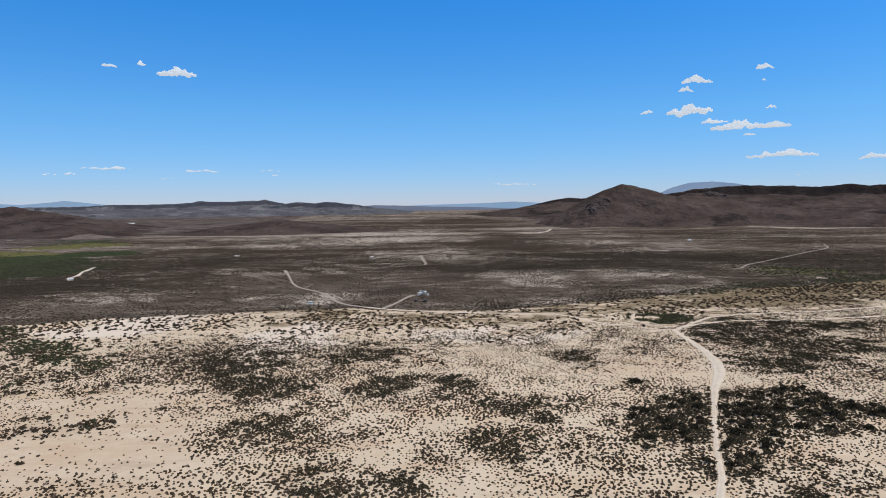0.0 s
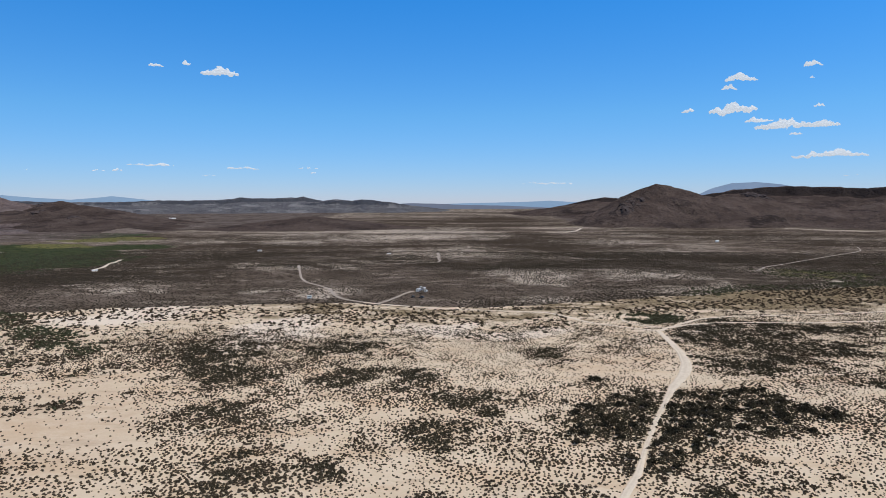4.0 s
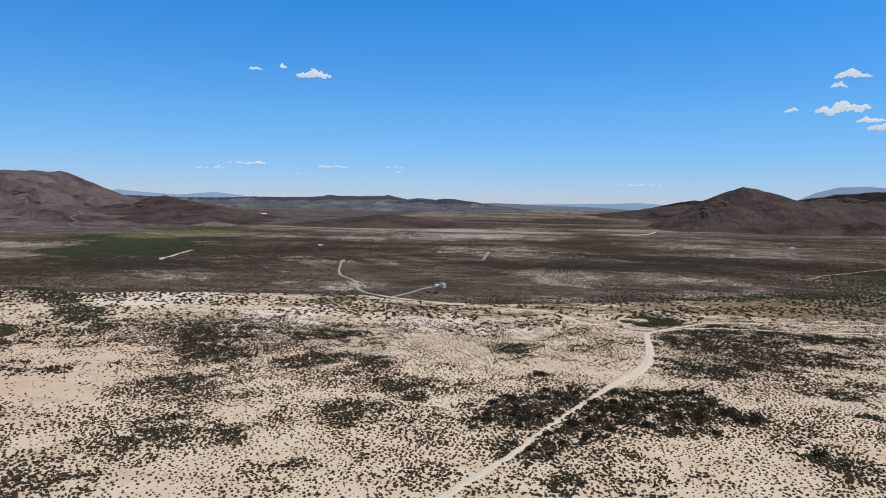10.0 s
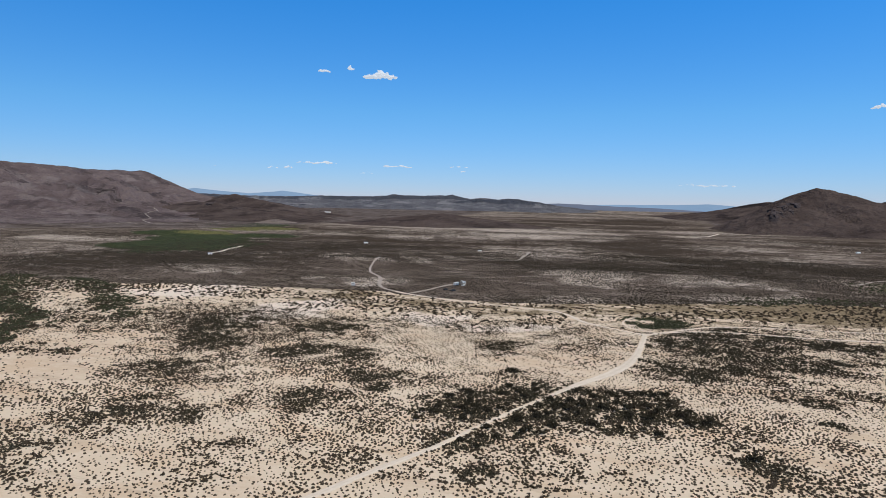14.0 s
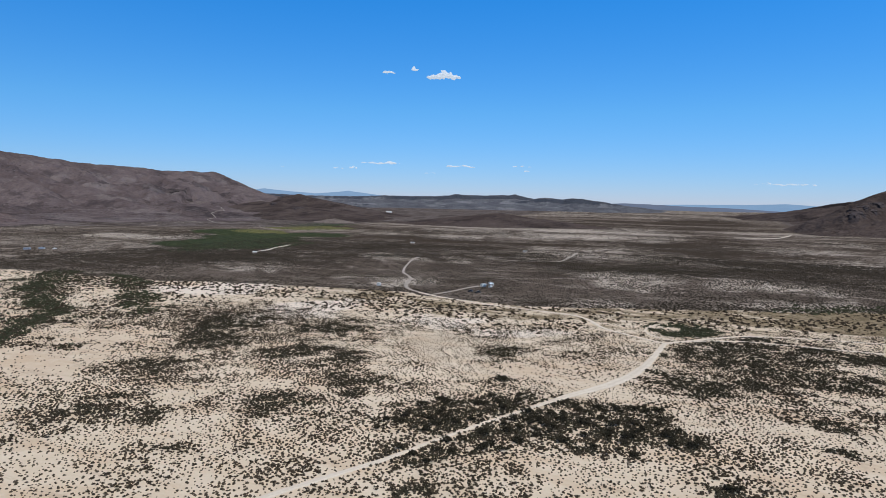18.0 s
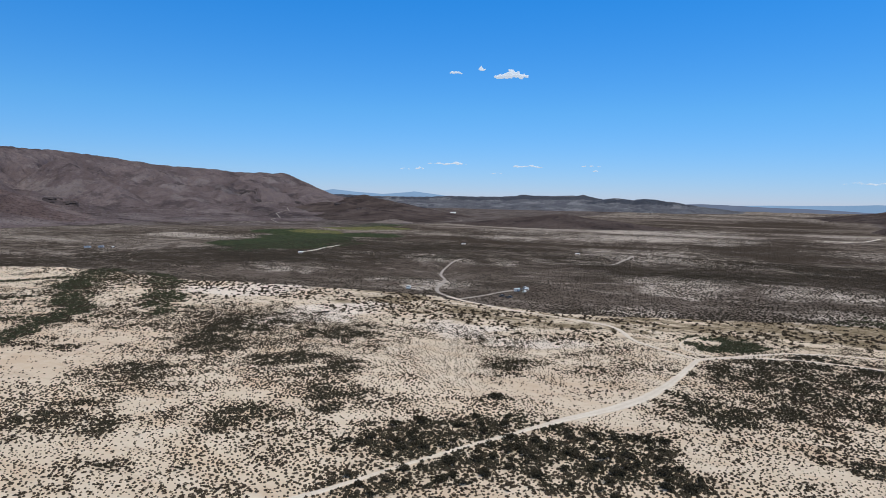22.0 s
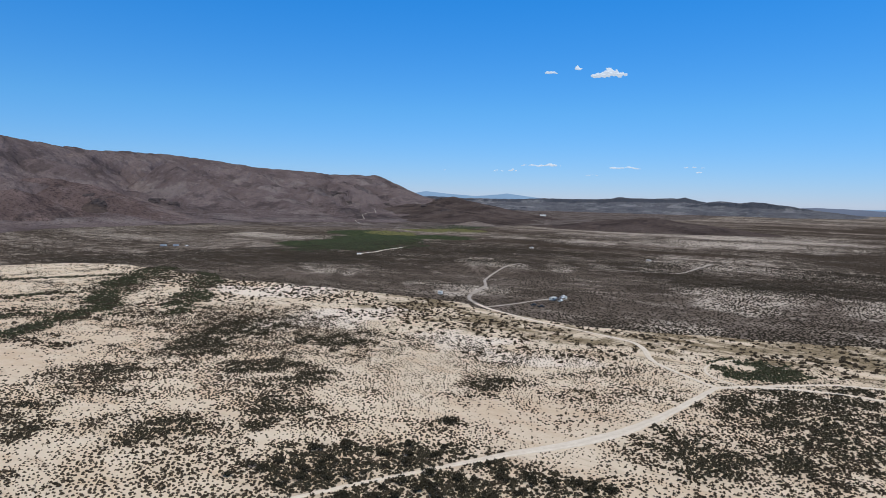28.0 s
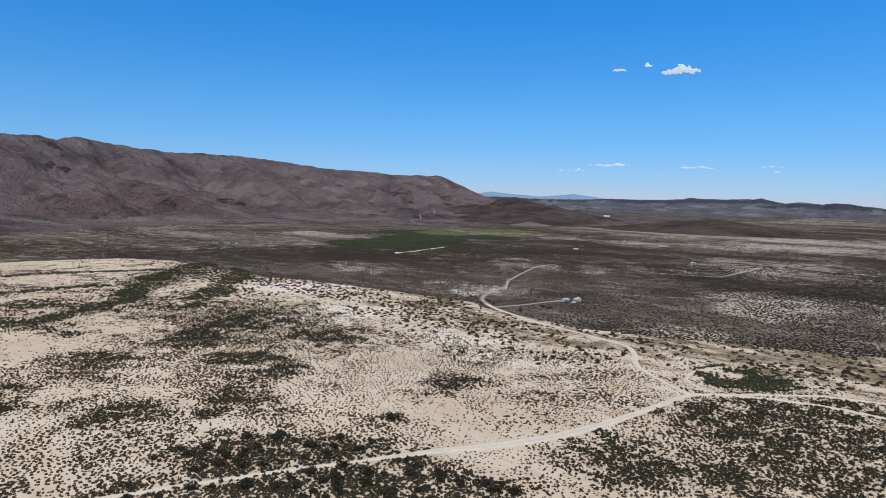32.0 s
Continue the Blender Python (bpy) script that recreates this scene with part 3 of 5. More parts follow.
WHITE = [
    (-230, 455, 80, 30, 150, 1.0), (-90, 415, 75, 35, 150, 0.95), (15, 425, 55, 26, 140, 0.9), (60, 400, 40, 24, 120, 0.7), (-330, 420, 60, 30, 150, 0.6), (-20, 250, 60, 30, 120, 0.35),
    (190, 425, 50, 30, 100, 0.6),
]
WASH_LINES = ([(-188, 226), (-200, 246), (-208, 264), (-231, 300), (-264, 317), (-327, 352), (-380, 398), (-432, 445), (-478, 513), (-530, 560)],
              [(-195, 345), (-229, 372), (-290, 412), (-340, 445), (-428, 508)])
SIDE_LINES = ([(-300, 212), (-257, 231), (-245, 263), (-226, 293)], [(-350, 215), (-326, 243), (-330, 304), (-312, 348)], [(-445, 240), (-438, 262), (-435, 332), (-402, 420)])
WEST_CLUMPS = [(-225, 349, 18, 13, 150, 1), (-194, 314, 17, 14, 140, 1), (-197, 287, 14, 10, 140, 1), (-168, 293, 13, 7, 130, 1), (-156, 238, 11, 5, 125, 1), (-138, 243, 10, 4, 125, 1),
               (-180, 341, 15, 8, 140, 1), (-279, 410, 26, 14, 150, 1), (-143, 205, 5, 3, 130, 1), (-152, 304, 13, 6, 130, 0.8), (-233, 360, 16, 12, 150, 1)]
POND_RING = [(153, 460, 19, 22, 104, 1), (163, 458, 16, 15, 104, 1)]
POND_MIDDLE = [(147, 459, 8, 12, 104, 1)]


def each_oval(x, y, rows, soft=0.65, rough=0.5, size=9.0):
    """The strength of each oval in turn, with ragged rims."""
    rag = (fbm(x, y, size, 3, 11) - 0.5) * 2 * rough
    x, y = x + (fbm(x, y, size * 3, 3, 41) - 0.5) * size * 2.2, y + (fbm(x, y, size * 3, 3, 43) - 0.5) * size * 2.2
    for cx, cy, a, b, heading, k in rows:
        c, s = math.cos(radians(heading)), math.sin(radians(heading))
        u, v = (x - cx) * c + (y - cy) * s, (x - cx) * s - (y - cy) * c
        yield k * step(1 + soft * 0.6, 1 - soft, np.sqrt((u / b) ** 2 + (v / a) ** 2) + rag)


def ovals(x, y, rows, soft=0.65, rough=0.5, size=9.0):
    """The greatest strength of the ovals at each place."""
    best = np.zeros(np.shape(x))
    for k in each_oval(x, y, rows, soft, rough, size):
        best = np.maximum(best, k)
    return best


def along(x, y, lines, width, ragged=14.0):
    """1 along the lines, fading out at their half width."""
    near = np.full(np.shape(x), 1e9)
    for line in lines:
        for (x0, y0), (x1, y1) in zip(line[:-1], line[1:]):
            dx, dy = x1 - x0, y1 - y0
            t = np.clip(((x - x0) * dx + (y - y0) * dy) / (dx * dx + dy * dy), 0, 1)
            near = np.minimum(near, np.hypot(x - x0 - t * dx, y - y0 - t * dy))
    return step(width * 1.4, width * 0.6, near + (fbm(x, y, 18, 3, 51) - 0.5) * ragged * 2)


def inside_sand(x, y):
    """Metres inside the sand flat, less than nothing on the gravel bench."""
    shore = np.interp(x, SHORE_X, SHORE_Y) - y
    return np.minimum(shore, (x + 560) * 0.9) + (fbm(x, y, 45, 3, 2) - 0.5) * 22


def ground_z(x, y):
    """The lie of the land: a flat valley floor that climbs gently to the skyline."""
    x, y = np.asarray(x, float), np.asarray(y, float)
    r = np.hypot(x - MIDDLE[0], y - MIDDLE[1])
    rr = np.minimum(r, 4720)
    true = np.where(rr > 3000, 3000 - 1850 * np.log(1 - np.maximum(rr - 3000, 0) / 1850), rr)
    z = 85 * (1 - np.maximum(rr, 1) / np.maximum(true, 1)) + np.maximum(r - 4720, 0) * 0.085
    z = z + (fbm(x, y, 220, 3, 4) - 0.5) * (2.0 + 6.0 * step(900, 1800, r)) * step(-20, 220, -inside_sand(x, y)) + (fbm(x, y, 60, 2, 8) - 0.5) * 0.8
    for cx, cy, h, w in MOUNDS:
        z = z + h * np.exp(-((x - cx) ** 2 + (y - cy) ** 2) / (2 * (w * 0.6) ** 2))
    return z


def build_ground():
    inner = np.radians(np.linspace(-58, 106, 500))
    outer = np.radians(np.linspace(106, 302, 60)[1:-1])
    angle = np.concatenate([inner, outer])
    radius = np.concatenate([[0.0], np.geomspace(50, 4860, 360)])
    a, r = np.meshgrid(angle, radius)
    x, y = MIDDLE[0] - np.sin(a) * r, MIDDLE[1] + np.cos(a) * r
    x, y = x.ravel(), y.ravel()
    n, m = len(angle), len(radius)
    i, j = np.meshgrid(np.arange(m - 1), np.arange(n), indexing="ij")
    k = (j + 1) % n
    quads = np.stack([i * n + j, i * n + k, (i + 1) * n + k, (i + 1) * n + j], -1).reshape(-1, 4)
    me = fast_mesh("ground", np.stack([x, y, ground_z(x, y)], 1), quads, M_GROUND, True)
    d = inside_sand(x, y)
    r = np.hypot(x - MIDDLE[0], y - MIDDLE[1])
    give(me, "sand", step(-5, 5, d))
    give(me, "tan", step(-200, -90, x) * step(120 + 70 * step(50, 250, x), 40, d) * step(-8, 0, d) * (0.62 + 0.33 * step(120, 300, x)))
    give(me, "pale", np.maximum(ovals(x, y, PALE_A + PALE_B + PALE_C + PALE_D, 0.6, 0.5, 60), 0.3 * step(2500, 3600, r) * step(-2000, -1400, x) * step(700, 300, x) + 0.24 * step(-520, -600, x) * step(1500, 1250, r) + 0.5 * step(20, 90, x) * step(-75, -30, d) * step(0.3, 0.6, fbm(x, y, 60, 3, 19))))
    give(me, "pink", np.maximum(ovals(x, y, BARE[:4], 0.6), 0.6 * step(-60, -110, x) * step(330, 270, y)))
    give(me, "white", ovals(x, y, WHITE, 0.8, 0.5, 30))
    give(me, "green", ovals(x, y, GREENWOOD, 0.5, 0.4, 60))
    give(me, "yellow", np.maximum(ovals(x, y, YELLOW, 0.4, 0.4, 60), np.maximum(1.15 * ovals(x, y, RGREEN, 0.6, 0.4, 40), 0.55 * ovals(x, y, POND_MIDDLE, 0.5, 0.3, 6))))
    give(me, "far", step(560, 900, r))
    east = 0.4 * step(120, 420, x) * step(470, 620, y) * step(0.25, 0.6, fbm(x, y, 160, 3, 77)) * step(2400, 1500, r)
    dark = np.maximum(ovals(x, y, DARK_A + DARK_B + DARK_C + DARK_D, 0.7, 0.6, 60), east)
    give(me, "dark", dark)
    bands = fbm(x * 0.45 + y * 0.1, y, 150, 4, 63)
    give(me, "open", step(900, 1300, r) * step(3000, 2200, r))
    give(me, "growth", 0.52 + 0.9 * (bands - 0.5) + 0.34 * dark)
    thick = ovals(x, y, sum(THICKETS, []))
    give(me, "litter", thick)
    fan = np.maximum(step(1560, 1720, r + (fbm(x, y, 300, 3, 5) - 0.5) * 260) * step(-700, -1000, x), step(2050, 2250, r) * step(300, 480, x))
    give(me, "fan", fan)
    return tagged(new("ground", me), "desert valley floor of pale sand and dark gravel", "ground", kind="structure")


THICKETS = (THICK_A, THICK_B, THICK_C, THICK_D, THICK_E, THICK_F, WASH)
build_ground()

# ---- hills ----
def ridge_height(x, y, crest, bend):
    """Height over the plain of a ridge that falls away on both sides of its crest, the distance from the crest and the
    way along it; rows: x, y, crest height, half width."""
    best, near, way = np.zeros(np.shape(x)), np.full(np.shape(x), 1e9), np.zeros(np.shape(x))
    run = 0.0
    for (x0, y0, h0, w0), (x1, y1, h1, w1) in zip(crest[:-1], crest[1:]):
        dx, dy = x1 - x0, y1 - y0
        ln = math.hypot(dx, dy)
        t = np.clip(((x - x0) * dx + (y - y0) * dy) / (ln * ln), 0, 1)
        d = np.hypot(x - x0 - t * dx, y - y0 - t * dy)
        w, h = w0 + t * (w1 - w0), h0 + t * (h1 - h0)
        best = np.maximum(best, h * np.maximum(0, 1 - d / w) ** bend)
        way = np.where(d < near, run + t * ln, way)
        near = np.minimum(near, d)
        run += ln
    return best, near, way


HILLS = []


def hill(name, crest, label, bend=1.25, cell=12.0, gullies=0.16, cliff=0.0, crags=(), mat=None, seed=0, category="mountain", sharp=10.0, spur=260.0):
    """A mountain on the plain. Crest rows give absolute heights. cliff: metres of rim rock below the crest; crags: x, y, height, radius;
    spur: metres from one rib of the slope to the next."""
    crest = [(x, y, z - float(ground_z(x, y)), w) for x, y, z, w in crest]
    xs = np.arange(min(c[0] - c[3] for c in crest), max(c[0] + c[3] for c in crest) + cell, cell)
    ys = np.arange(min(c[1] - c[3] for c in crest), max(c[1] + c[3] for c in crest) + cell, cell)
    x, y = (g.ravel() for g in np.meshgrid(xs, ys))
    h, near, way = ridge_height(x, y, crest, bend)
    top = max(c[2] for c in crest)
    far = step(30, 300, near)
    bent = way + (fbm(x, y, 180, 3, seed + 1) - 0.5) * 130 + (fbm(x, y, 50, 2, seed + 2) - 0.5) * 30
    ribs = ridged(bent, near * 0.35, spur, 3, seed + 3) - 0.55
    knolls = ridged(x, y, 150, 3, seed + 6) - 0.58
    h = h * (1 + far * gullies * (1.9 * (ribs - 0.3) + 1.0 * (knolls - 0.25))) + (fbm(x, y, 45, 3, seed + 9) - 0.5) * sharp * np.clip(h / top, 0, 1) ** 0.6
    rock = step(0.1, 0.34, ribs) * 0.4 * far + step(0.62, 0.85, ridged(x, y, 190, 3, seed + 12)) * 0.35
    if cliff:
        edge = near + (fbm(x, y, 70, 3, seed + 7) - 0.5) * 50
        h = h - cliff * step(18, 42, edge) * step(0.25, 0.6, h / top)
        rock = np.maximum(rock, step(6, 16, edge) * step(75, 55, edge) * step(0.3, 0.6, h / top))
    for cx, cy, k, w in crags:
        q = np.exp(-((np.hypot(x - cx, y - cy) + (fbm(x, y, w * 0.7, 3, seed + 19) - 0.5) * w * 1.1) / w) ** 4)
        h = h + 0.55 * k * q * (0.7 + 0.6 * fbm(x, y, w * 0.5, 3, seed + 4))
        rock = np.maximum(rock, q * 0.5)
    z = ground_z(x, y) + h - 1.5
    HILLS.append((xs, ys, z.reshape(len(ys), len(xs))))
    n, m = len(xs), len(ys)
    i, j = np.meshgrid(np.arange(m - 1), np.arange(n - 1), indexing="ij")
    quads = np.stack([i * n + j, i * n + j + 1, (i + 1) * n + j + 1, (i + 1) * n + j], -1).reshape(-1, 4)
    quads = quads[h[quads].max(1) > 1.2]
    used, index = np.unique(quads, return_inverse=True)
    me = fast_mesh(name, np.stack([x, y, z], 1)[used], index.reshape(-1, 4), mat or M_HILL, True)
    give(me, "rock", rock[used])
    give(me, "foot", step(0.34, 0.04, h / top)[used])
    give(me, "scree", (step(0.45, 0.75, fbm(x, y, 130, 4, seed + 15)) * step(0.85, 0.5, h / top))[used])
    ob = tagged(new(name, me), label, category)
    for k, (cx, cy, _, w) in enumerate(crags):
        for j in range(3):
            a, q = j * 2.1 + k, w * (0.25 + 0.3 * ((k * 7 + j * 3) % 5) / 5)
            crag(ob, cx + math.cos(a) * q, cy + math.sin(a) * q, w * (0.36 + 0.1 * j), seed * 10 + k * 3 + j)
    return ob


def crag(parent, x, y, size, seed):
    """A bare outcrop of jointed rock, half sunk in the slope."""
    r = np.random.default_rng(seed)
    bm = bmesh.new()
    bmesh.ops.create_icosphere(bm, subdivisions=3, radius=1)
    tilt = r.random(3)
    for v in bm.verts:
        if v.co.z < 0:
            v.co.xy = v.co.xy.normalized() * (1 - 0.5 * v.co.z)
            v.co.z *= 3
        k = 0.8 + 0.3 * noise.fractal(v.co * 1.7 + Vector(tilt * 40), 1.0, 2.0, 3)
        k += 0.08 * round(2 * noise.noise(v.co * 3.1 + Vector(tilt * 9)))
        v.co = Vector((v.co.x * size * (0.9 + 0.5 * tilt[0]), v.co.y * size * (0.9 + 0.5 * tilt[1]), v.co.z * size * 0.5)) * k
    ob = part("crag", bm, M_CRAG, parent, "dark bare rock outcrop")
    ob.location = (x, y, float(land_z(np.array([x]), np.array([y]))[0]) - size * 0.2)
    return ob


def land_z(x, y):
    """The height of the ground or of the hill that stands there."""
    z = ground_z(x, y)
    for xs, ys, grid in HILLS:
        u, v = (x - xs[0]) / (xs[1] - xs[0]), (y - ys[0]) / (ys[1] - ys[0])
        on = (u > 0) & (v > 0) & (u < len(xs) - 1.01) & (v < len(ys) - 1.01)
        i, j = np.clip(u, 0, len(xs) - 1.01).astype(int), np.clip(v, 0, len(ys) - 1.01).astype(int)
        p, q = np.clip(u - i, 0, 1), np.clip(v - j, 0, 1)
        k = (grid[j, i] * (1 - p) + grid[j, i + 1] * p) * (1 - q) + (grid[j + 1, i] * (1 - p) + grid[j + 1, i + 1] * p) * q
        z = np.where(on, np.maximum(z, k), z)
    return z


def build_hills():
    hill("mountain", [(-1500, 40, 190, 600), (-1800, 300, 225, 700), (-2046, 541, 242, 850), (-2177, 656, 253, 950), (-2309, 752, 250, 1000), (-2345, 815, 271, 1050),
                      (-2454, 981, 257, 1150), (-2667, 1282, 253, 1350), (-2753, 1633, 261, 1500), (-2690, 1815, 246, 1550),
                      (-2595, 2100, 214, 1500), (-2500, 2441, 200, 1200), (-2343, 2665, 200, 620), (-2270, 2690, 168, 400), (-2190, 2720, 122, 380),
                      (-2050, 2700, 92, 420), (-1950, 2690, 70, 420)],
         "long brown rocky desert mountain ridge with gullied slopes", 1.5, 10.0, 0.55, sharp=16.0, spur=380.0,
         crags=((-2120, 948, 14, 34), (-1806, 1135, 20, 34), (-1760, 1160, 10, 30), (-2025, 2076, 10, 36), (-1985, 2110, 10, 34), (-1865, 2251, 18, 30), (-1774, 2271, 14, 28), (-2072, 1487, 10, 40)), seed=1)
    hill("foothill", [(-1640, 330, 20, 120), (-1613, 399, 26, 130), (-1603, 465, 36, 140), (-1583, 520, 48, 150), (-1567, 591, 72, 160), (-1561, 655, 86, 165), (-1556, 707, 64, 150), (-1511, 777, 31, 120), (-1459, 831, 8, 80)],
         "rugged red-brown stony foothill below the mountain", 1.05, 7.0, 0.6, seed=5, sharp=22.0, spur=80.0, mat=M_RUGGED)
    hill("foothill", [(-1990, 340, 96, 240), (-1963, 424, 99, 240), (-1948, 526, 97, 230), (-1903, 601, 108, 220), (-1868, 666, 131, 220), (-1882, 730, 110, 210), (-1832, 793, 74, 190), (-1800, 850, 40, 150)],
         "brown hill with a dark rocky top before the mountain", 1.05, 8.0, 0.5, seed=41, sharp=18.0, spur=110.0, mat=M_RUGGED, crags=((-1860, 662, 10, 24), (-1866, 630, 6, 18)))
    hill("spur", [(-2200, 520, 128, 280), (-2169, 596, 138, 280), (-2131, 683, 172, 260), (-2128, 780, 144, 260), (-2150, 860, 130, 260)],
         "brown spur of the mountain with a black crag on it", 0.95, 9.0, 0.45, seed=44, sharp=14.0, spur=150.0, crags=((-2118, 678, 24, 34), (-2108, 700, 14, 26)))
    hill("spur", [(-1905, 720, 101, 300), (-1837, 779, 112, 300), (-1766, 836, 111, 290), (-1706, 914, 96, 270), (-1617, 945, 64, 220), (-1507, 947, 38, 150)],
         "rounded red-brown spur of the mountain", 0.95, 8.0, 0.35, seed=47, sharp=14.0, spur=130.0, mat=M_RUGGED, crags=((-1640, 860, 5, 24),))
    hill("knoll", [(-1555, 815, 30, 70), (-1575, 847, 60, 95), (-1580, 885, 44, 80)], "dark rocky knoll at the foot of the mountain", 0.9, 6.0, 0.5, seed=50, mat=M_PEAK, sharp=10.0, spur=60.0,
         category="hill", crags=((-1560, 850, 10, 22),))
    hill("knoll", [(-1560, 890, 20, 80), (-1574, 920, 38, 90), (-1570, 955, 22, 80)], "small brown knoll at the foot of the mountain", 1.0, 6.0, 0.3, seed=52, category="hill", sharp=6.0)
    hill("spur", [(-2260, 820, 200, 330), (-2224, 879, 186, 320), (-2119, 948, 176, 300), (-2026, 1000, 147, 260), (-1957, 1040, 104, 220)],
         "brown gullied spur high on the mountain", 1.0, 9.0, 0.7, seed=55, sharp=18.0, spur=110.0)
    hill("spur", [(-2330, 1440, 205, 330), (-2169, 1414, 170, 300), (-1996, 1419, 124, 250), (-1835, 1398, 64, 180)],
         "gullied brown spur with pale scree below it", 1.0, 9.0, 0.7, seed=58, sharp=18.0, spur=110.0)
    hill("spur", [(-2300, 1590, 150, 320), (-2081, 1571, 108, 280), (-1948, 1594, 92, 260), (-1775, 1583, 66, 220), (-1540, 1563, 26, 160)],
         "low brown spur running out into the valley", 1.05, 9.0, 0.35, seed=61, sharp=9.0, spur=150.0)
    hill("knoll", [(-990, 1715, 6, 60), (-960, 1720, 15, 75), (-935, 1722, 7, 60)], "small pale gravel mound beside the green meadow", 1.2, 6.0, 0.1, seed=64, mat=M_MOUND, category="hill", sharp=2.0)
    hill("hill", [(-2020, 2690, 70, 320), (-1880, 2675, 78, 330), (-1797, 2651, 92, 360), (-1690, 2610, 74, 360), (-1560, 2560, 62, 360), (-1400, 2470, 44, 320), (-1250, 2400, 20, 200)],
         "dark rounded hill at the end of the mountain ridge", 1.1, 10.0, 0.2, seed=33, category="hill", mat=M_PEAK, crags=((-1830, 2600, 8, 34),))
    hill("foothill", [(-1010, 1840, 14, 160), (-1250, 2000, 36, 330), (-1500, 2150, 50, 380), (-1700, 2250, 55, 380)],
         "low dark brown foothill beside the green meadow", 1.2, 10.0, 0.2, seed=8, mat=M_PEAK, crags=((-1290, 1990, 10, 30), (-1520, 2130, 12, 36)))
    hill("peak", [(440, 2165, 12, 90), (499, 2205, 65, 120), (556, 2315, 108, 190), (615, 2362, 131, 270), (655, 2388, 148, 330), (722, 2374, 134, 370),
                  (794, 2372, 113, 370), (856, 2371, 92, 350), (930, 2429, 112, 380), (983, 2430, 107, 380), (1029, 2411, 96, 370), (1103, 2411, 86, 370),
                  (1198, 2330, 66, 350), (1300, 2200, 46, 300), (1400, 2000, 30, 240)],
         "dark brown rocky peak with a cliff on its shoulder", 0.9, 7.0, 0.75, seed=11, mat=M_PEAK, spur=170.0, sharp=18.0,
         crags=((503, 2185, 24, 34), (530, 2225, 20, 34), (560, 2262, 14, 30), (985, 2400, 14, 40), (1035, 2390, 12, 36)))
    hill("mesa", [(1137, 3311, 92, 700), (1201, 3289, 119, 800), (1251, 3270, 137, 850), (1361, 3226, 148, 900), (1478, 3174, 153, 950), (1653, 3086, 147, 950),
                  (1755, 3030, 140, 950), (1813, 2995, 146, 950), (1860, 2966, 154, 950), (1906, 2937, 142, 950), (1973, 2892, 147, 950), (2150, 2750, 140, 900), (2350, 2550, 130, 800)],
         "brown mesa with a black rim of cliffs", 1.1, 11.0, 0.25, cliff=34.0, mat=M_PEAK, seed=15, category="mesa")
    hill("ridge", [(332, 4138, 14, 200), (442, 4077, 38, 350), (523, 4067, 41, 400), (603, 4006, 75, 450), (680, 3943, 97, 500), (738, 3882, 107, 560),
                   (857, 3806, 99, 560), (967, 3779, 78, 500), (1200, 3700, 60, 400)],
         "low brown ridge with a small dark rim", 1.15, 13.0, 0.25, cliff=9.0, seed=18, mat=M_PEAK)
    hill("hill", [(-760, 1930, 8, 130), (-640, 1975, 26, 200), (-512, 1999, 40, 230), (-400, 2010, 26, 210), (-250, 2000, 7, 130)],
         "low rounded dark hill on the plain", 0.95, 9.0, 0.1, mat=M_PEAK, seed=21, category="hill", sharp=8.0)
    hill("mesa", [(-3080, 3380, 84, 500), (-2938, 3509, 88, 500), (-2718, 3691, 93, 480), (-2523, 3834, 84, 450), (-2215, 4031, 90, 450), (-2006, 4147, 97, 450), (-1789, 4253, 97, 450),
                  (-1639, 4317, 114, 480), (-1467, 4385, 109, 480), (-1254, 4458, 119, 480), (-1158, 4487, 88, 400)],
         "long haze-grey mesa on the far side of the valley", 1.1, 13.0, 0.22, cliff=12.0, mat=M_MESA, seed=24, category="mesa", sharp=12.0)
    hill("mesa", [(-1216, 4344, 50, 260), (-1125, 4371, 84, 330), (-1025, 4399, 102, 360), (-909, 4429, 93, 360), (-832, 4446, 102, 370), (-676, 4478, 86, 360), (-501, 4507, 59, 300), (-405, 4520, 40, 200)],
         "flat-topped dark haze-grey mesa with pale scree below its rim", 1.05, 9.0, 0.3, cliff=20.0, mat=M_MESA, seed=27, category="mesa", sharp=10.0)


build_hills()


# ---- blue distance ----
# Distance haze as emission: the ranges glow in it and barely take sunlight.
def haze_glow_material(name, colour):
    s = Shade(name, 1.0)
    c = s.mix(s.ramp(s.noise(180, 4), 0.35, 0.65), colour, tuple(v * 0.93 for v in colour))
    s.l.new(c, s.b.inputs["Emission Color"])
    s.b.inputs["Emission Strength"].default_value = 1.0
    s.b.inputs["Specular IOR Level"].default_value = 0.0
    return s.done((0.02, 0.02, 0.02))


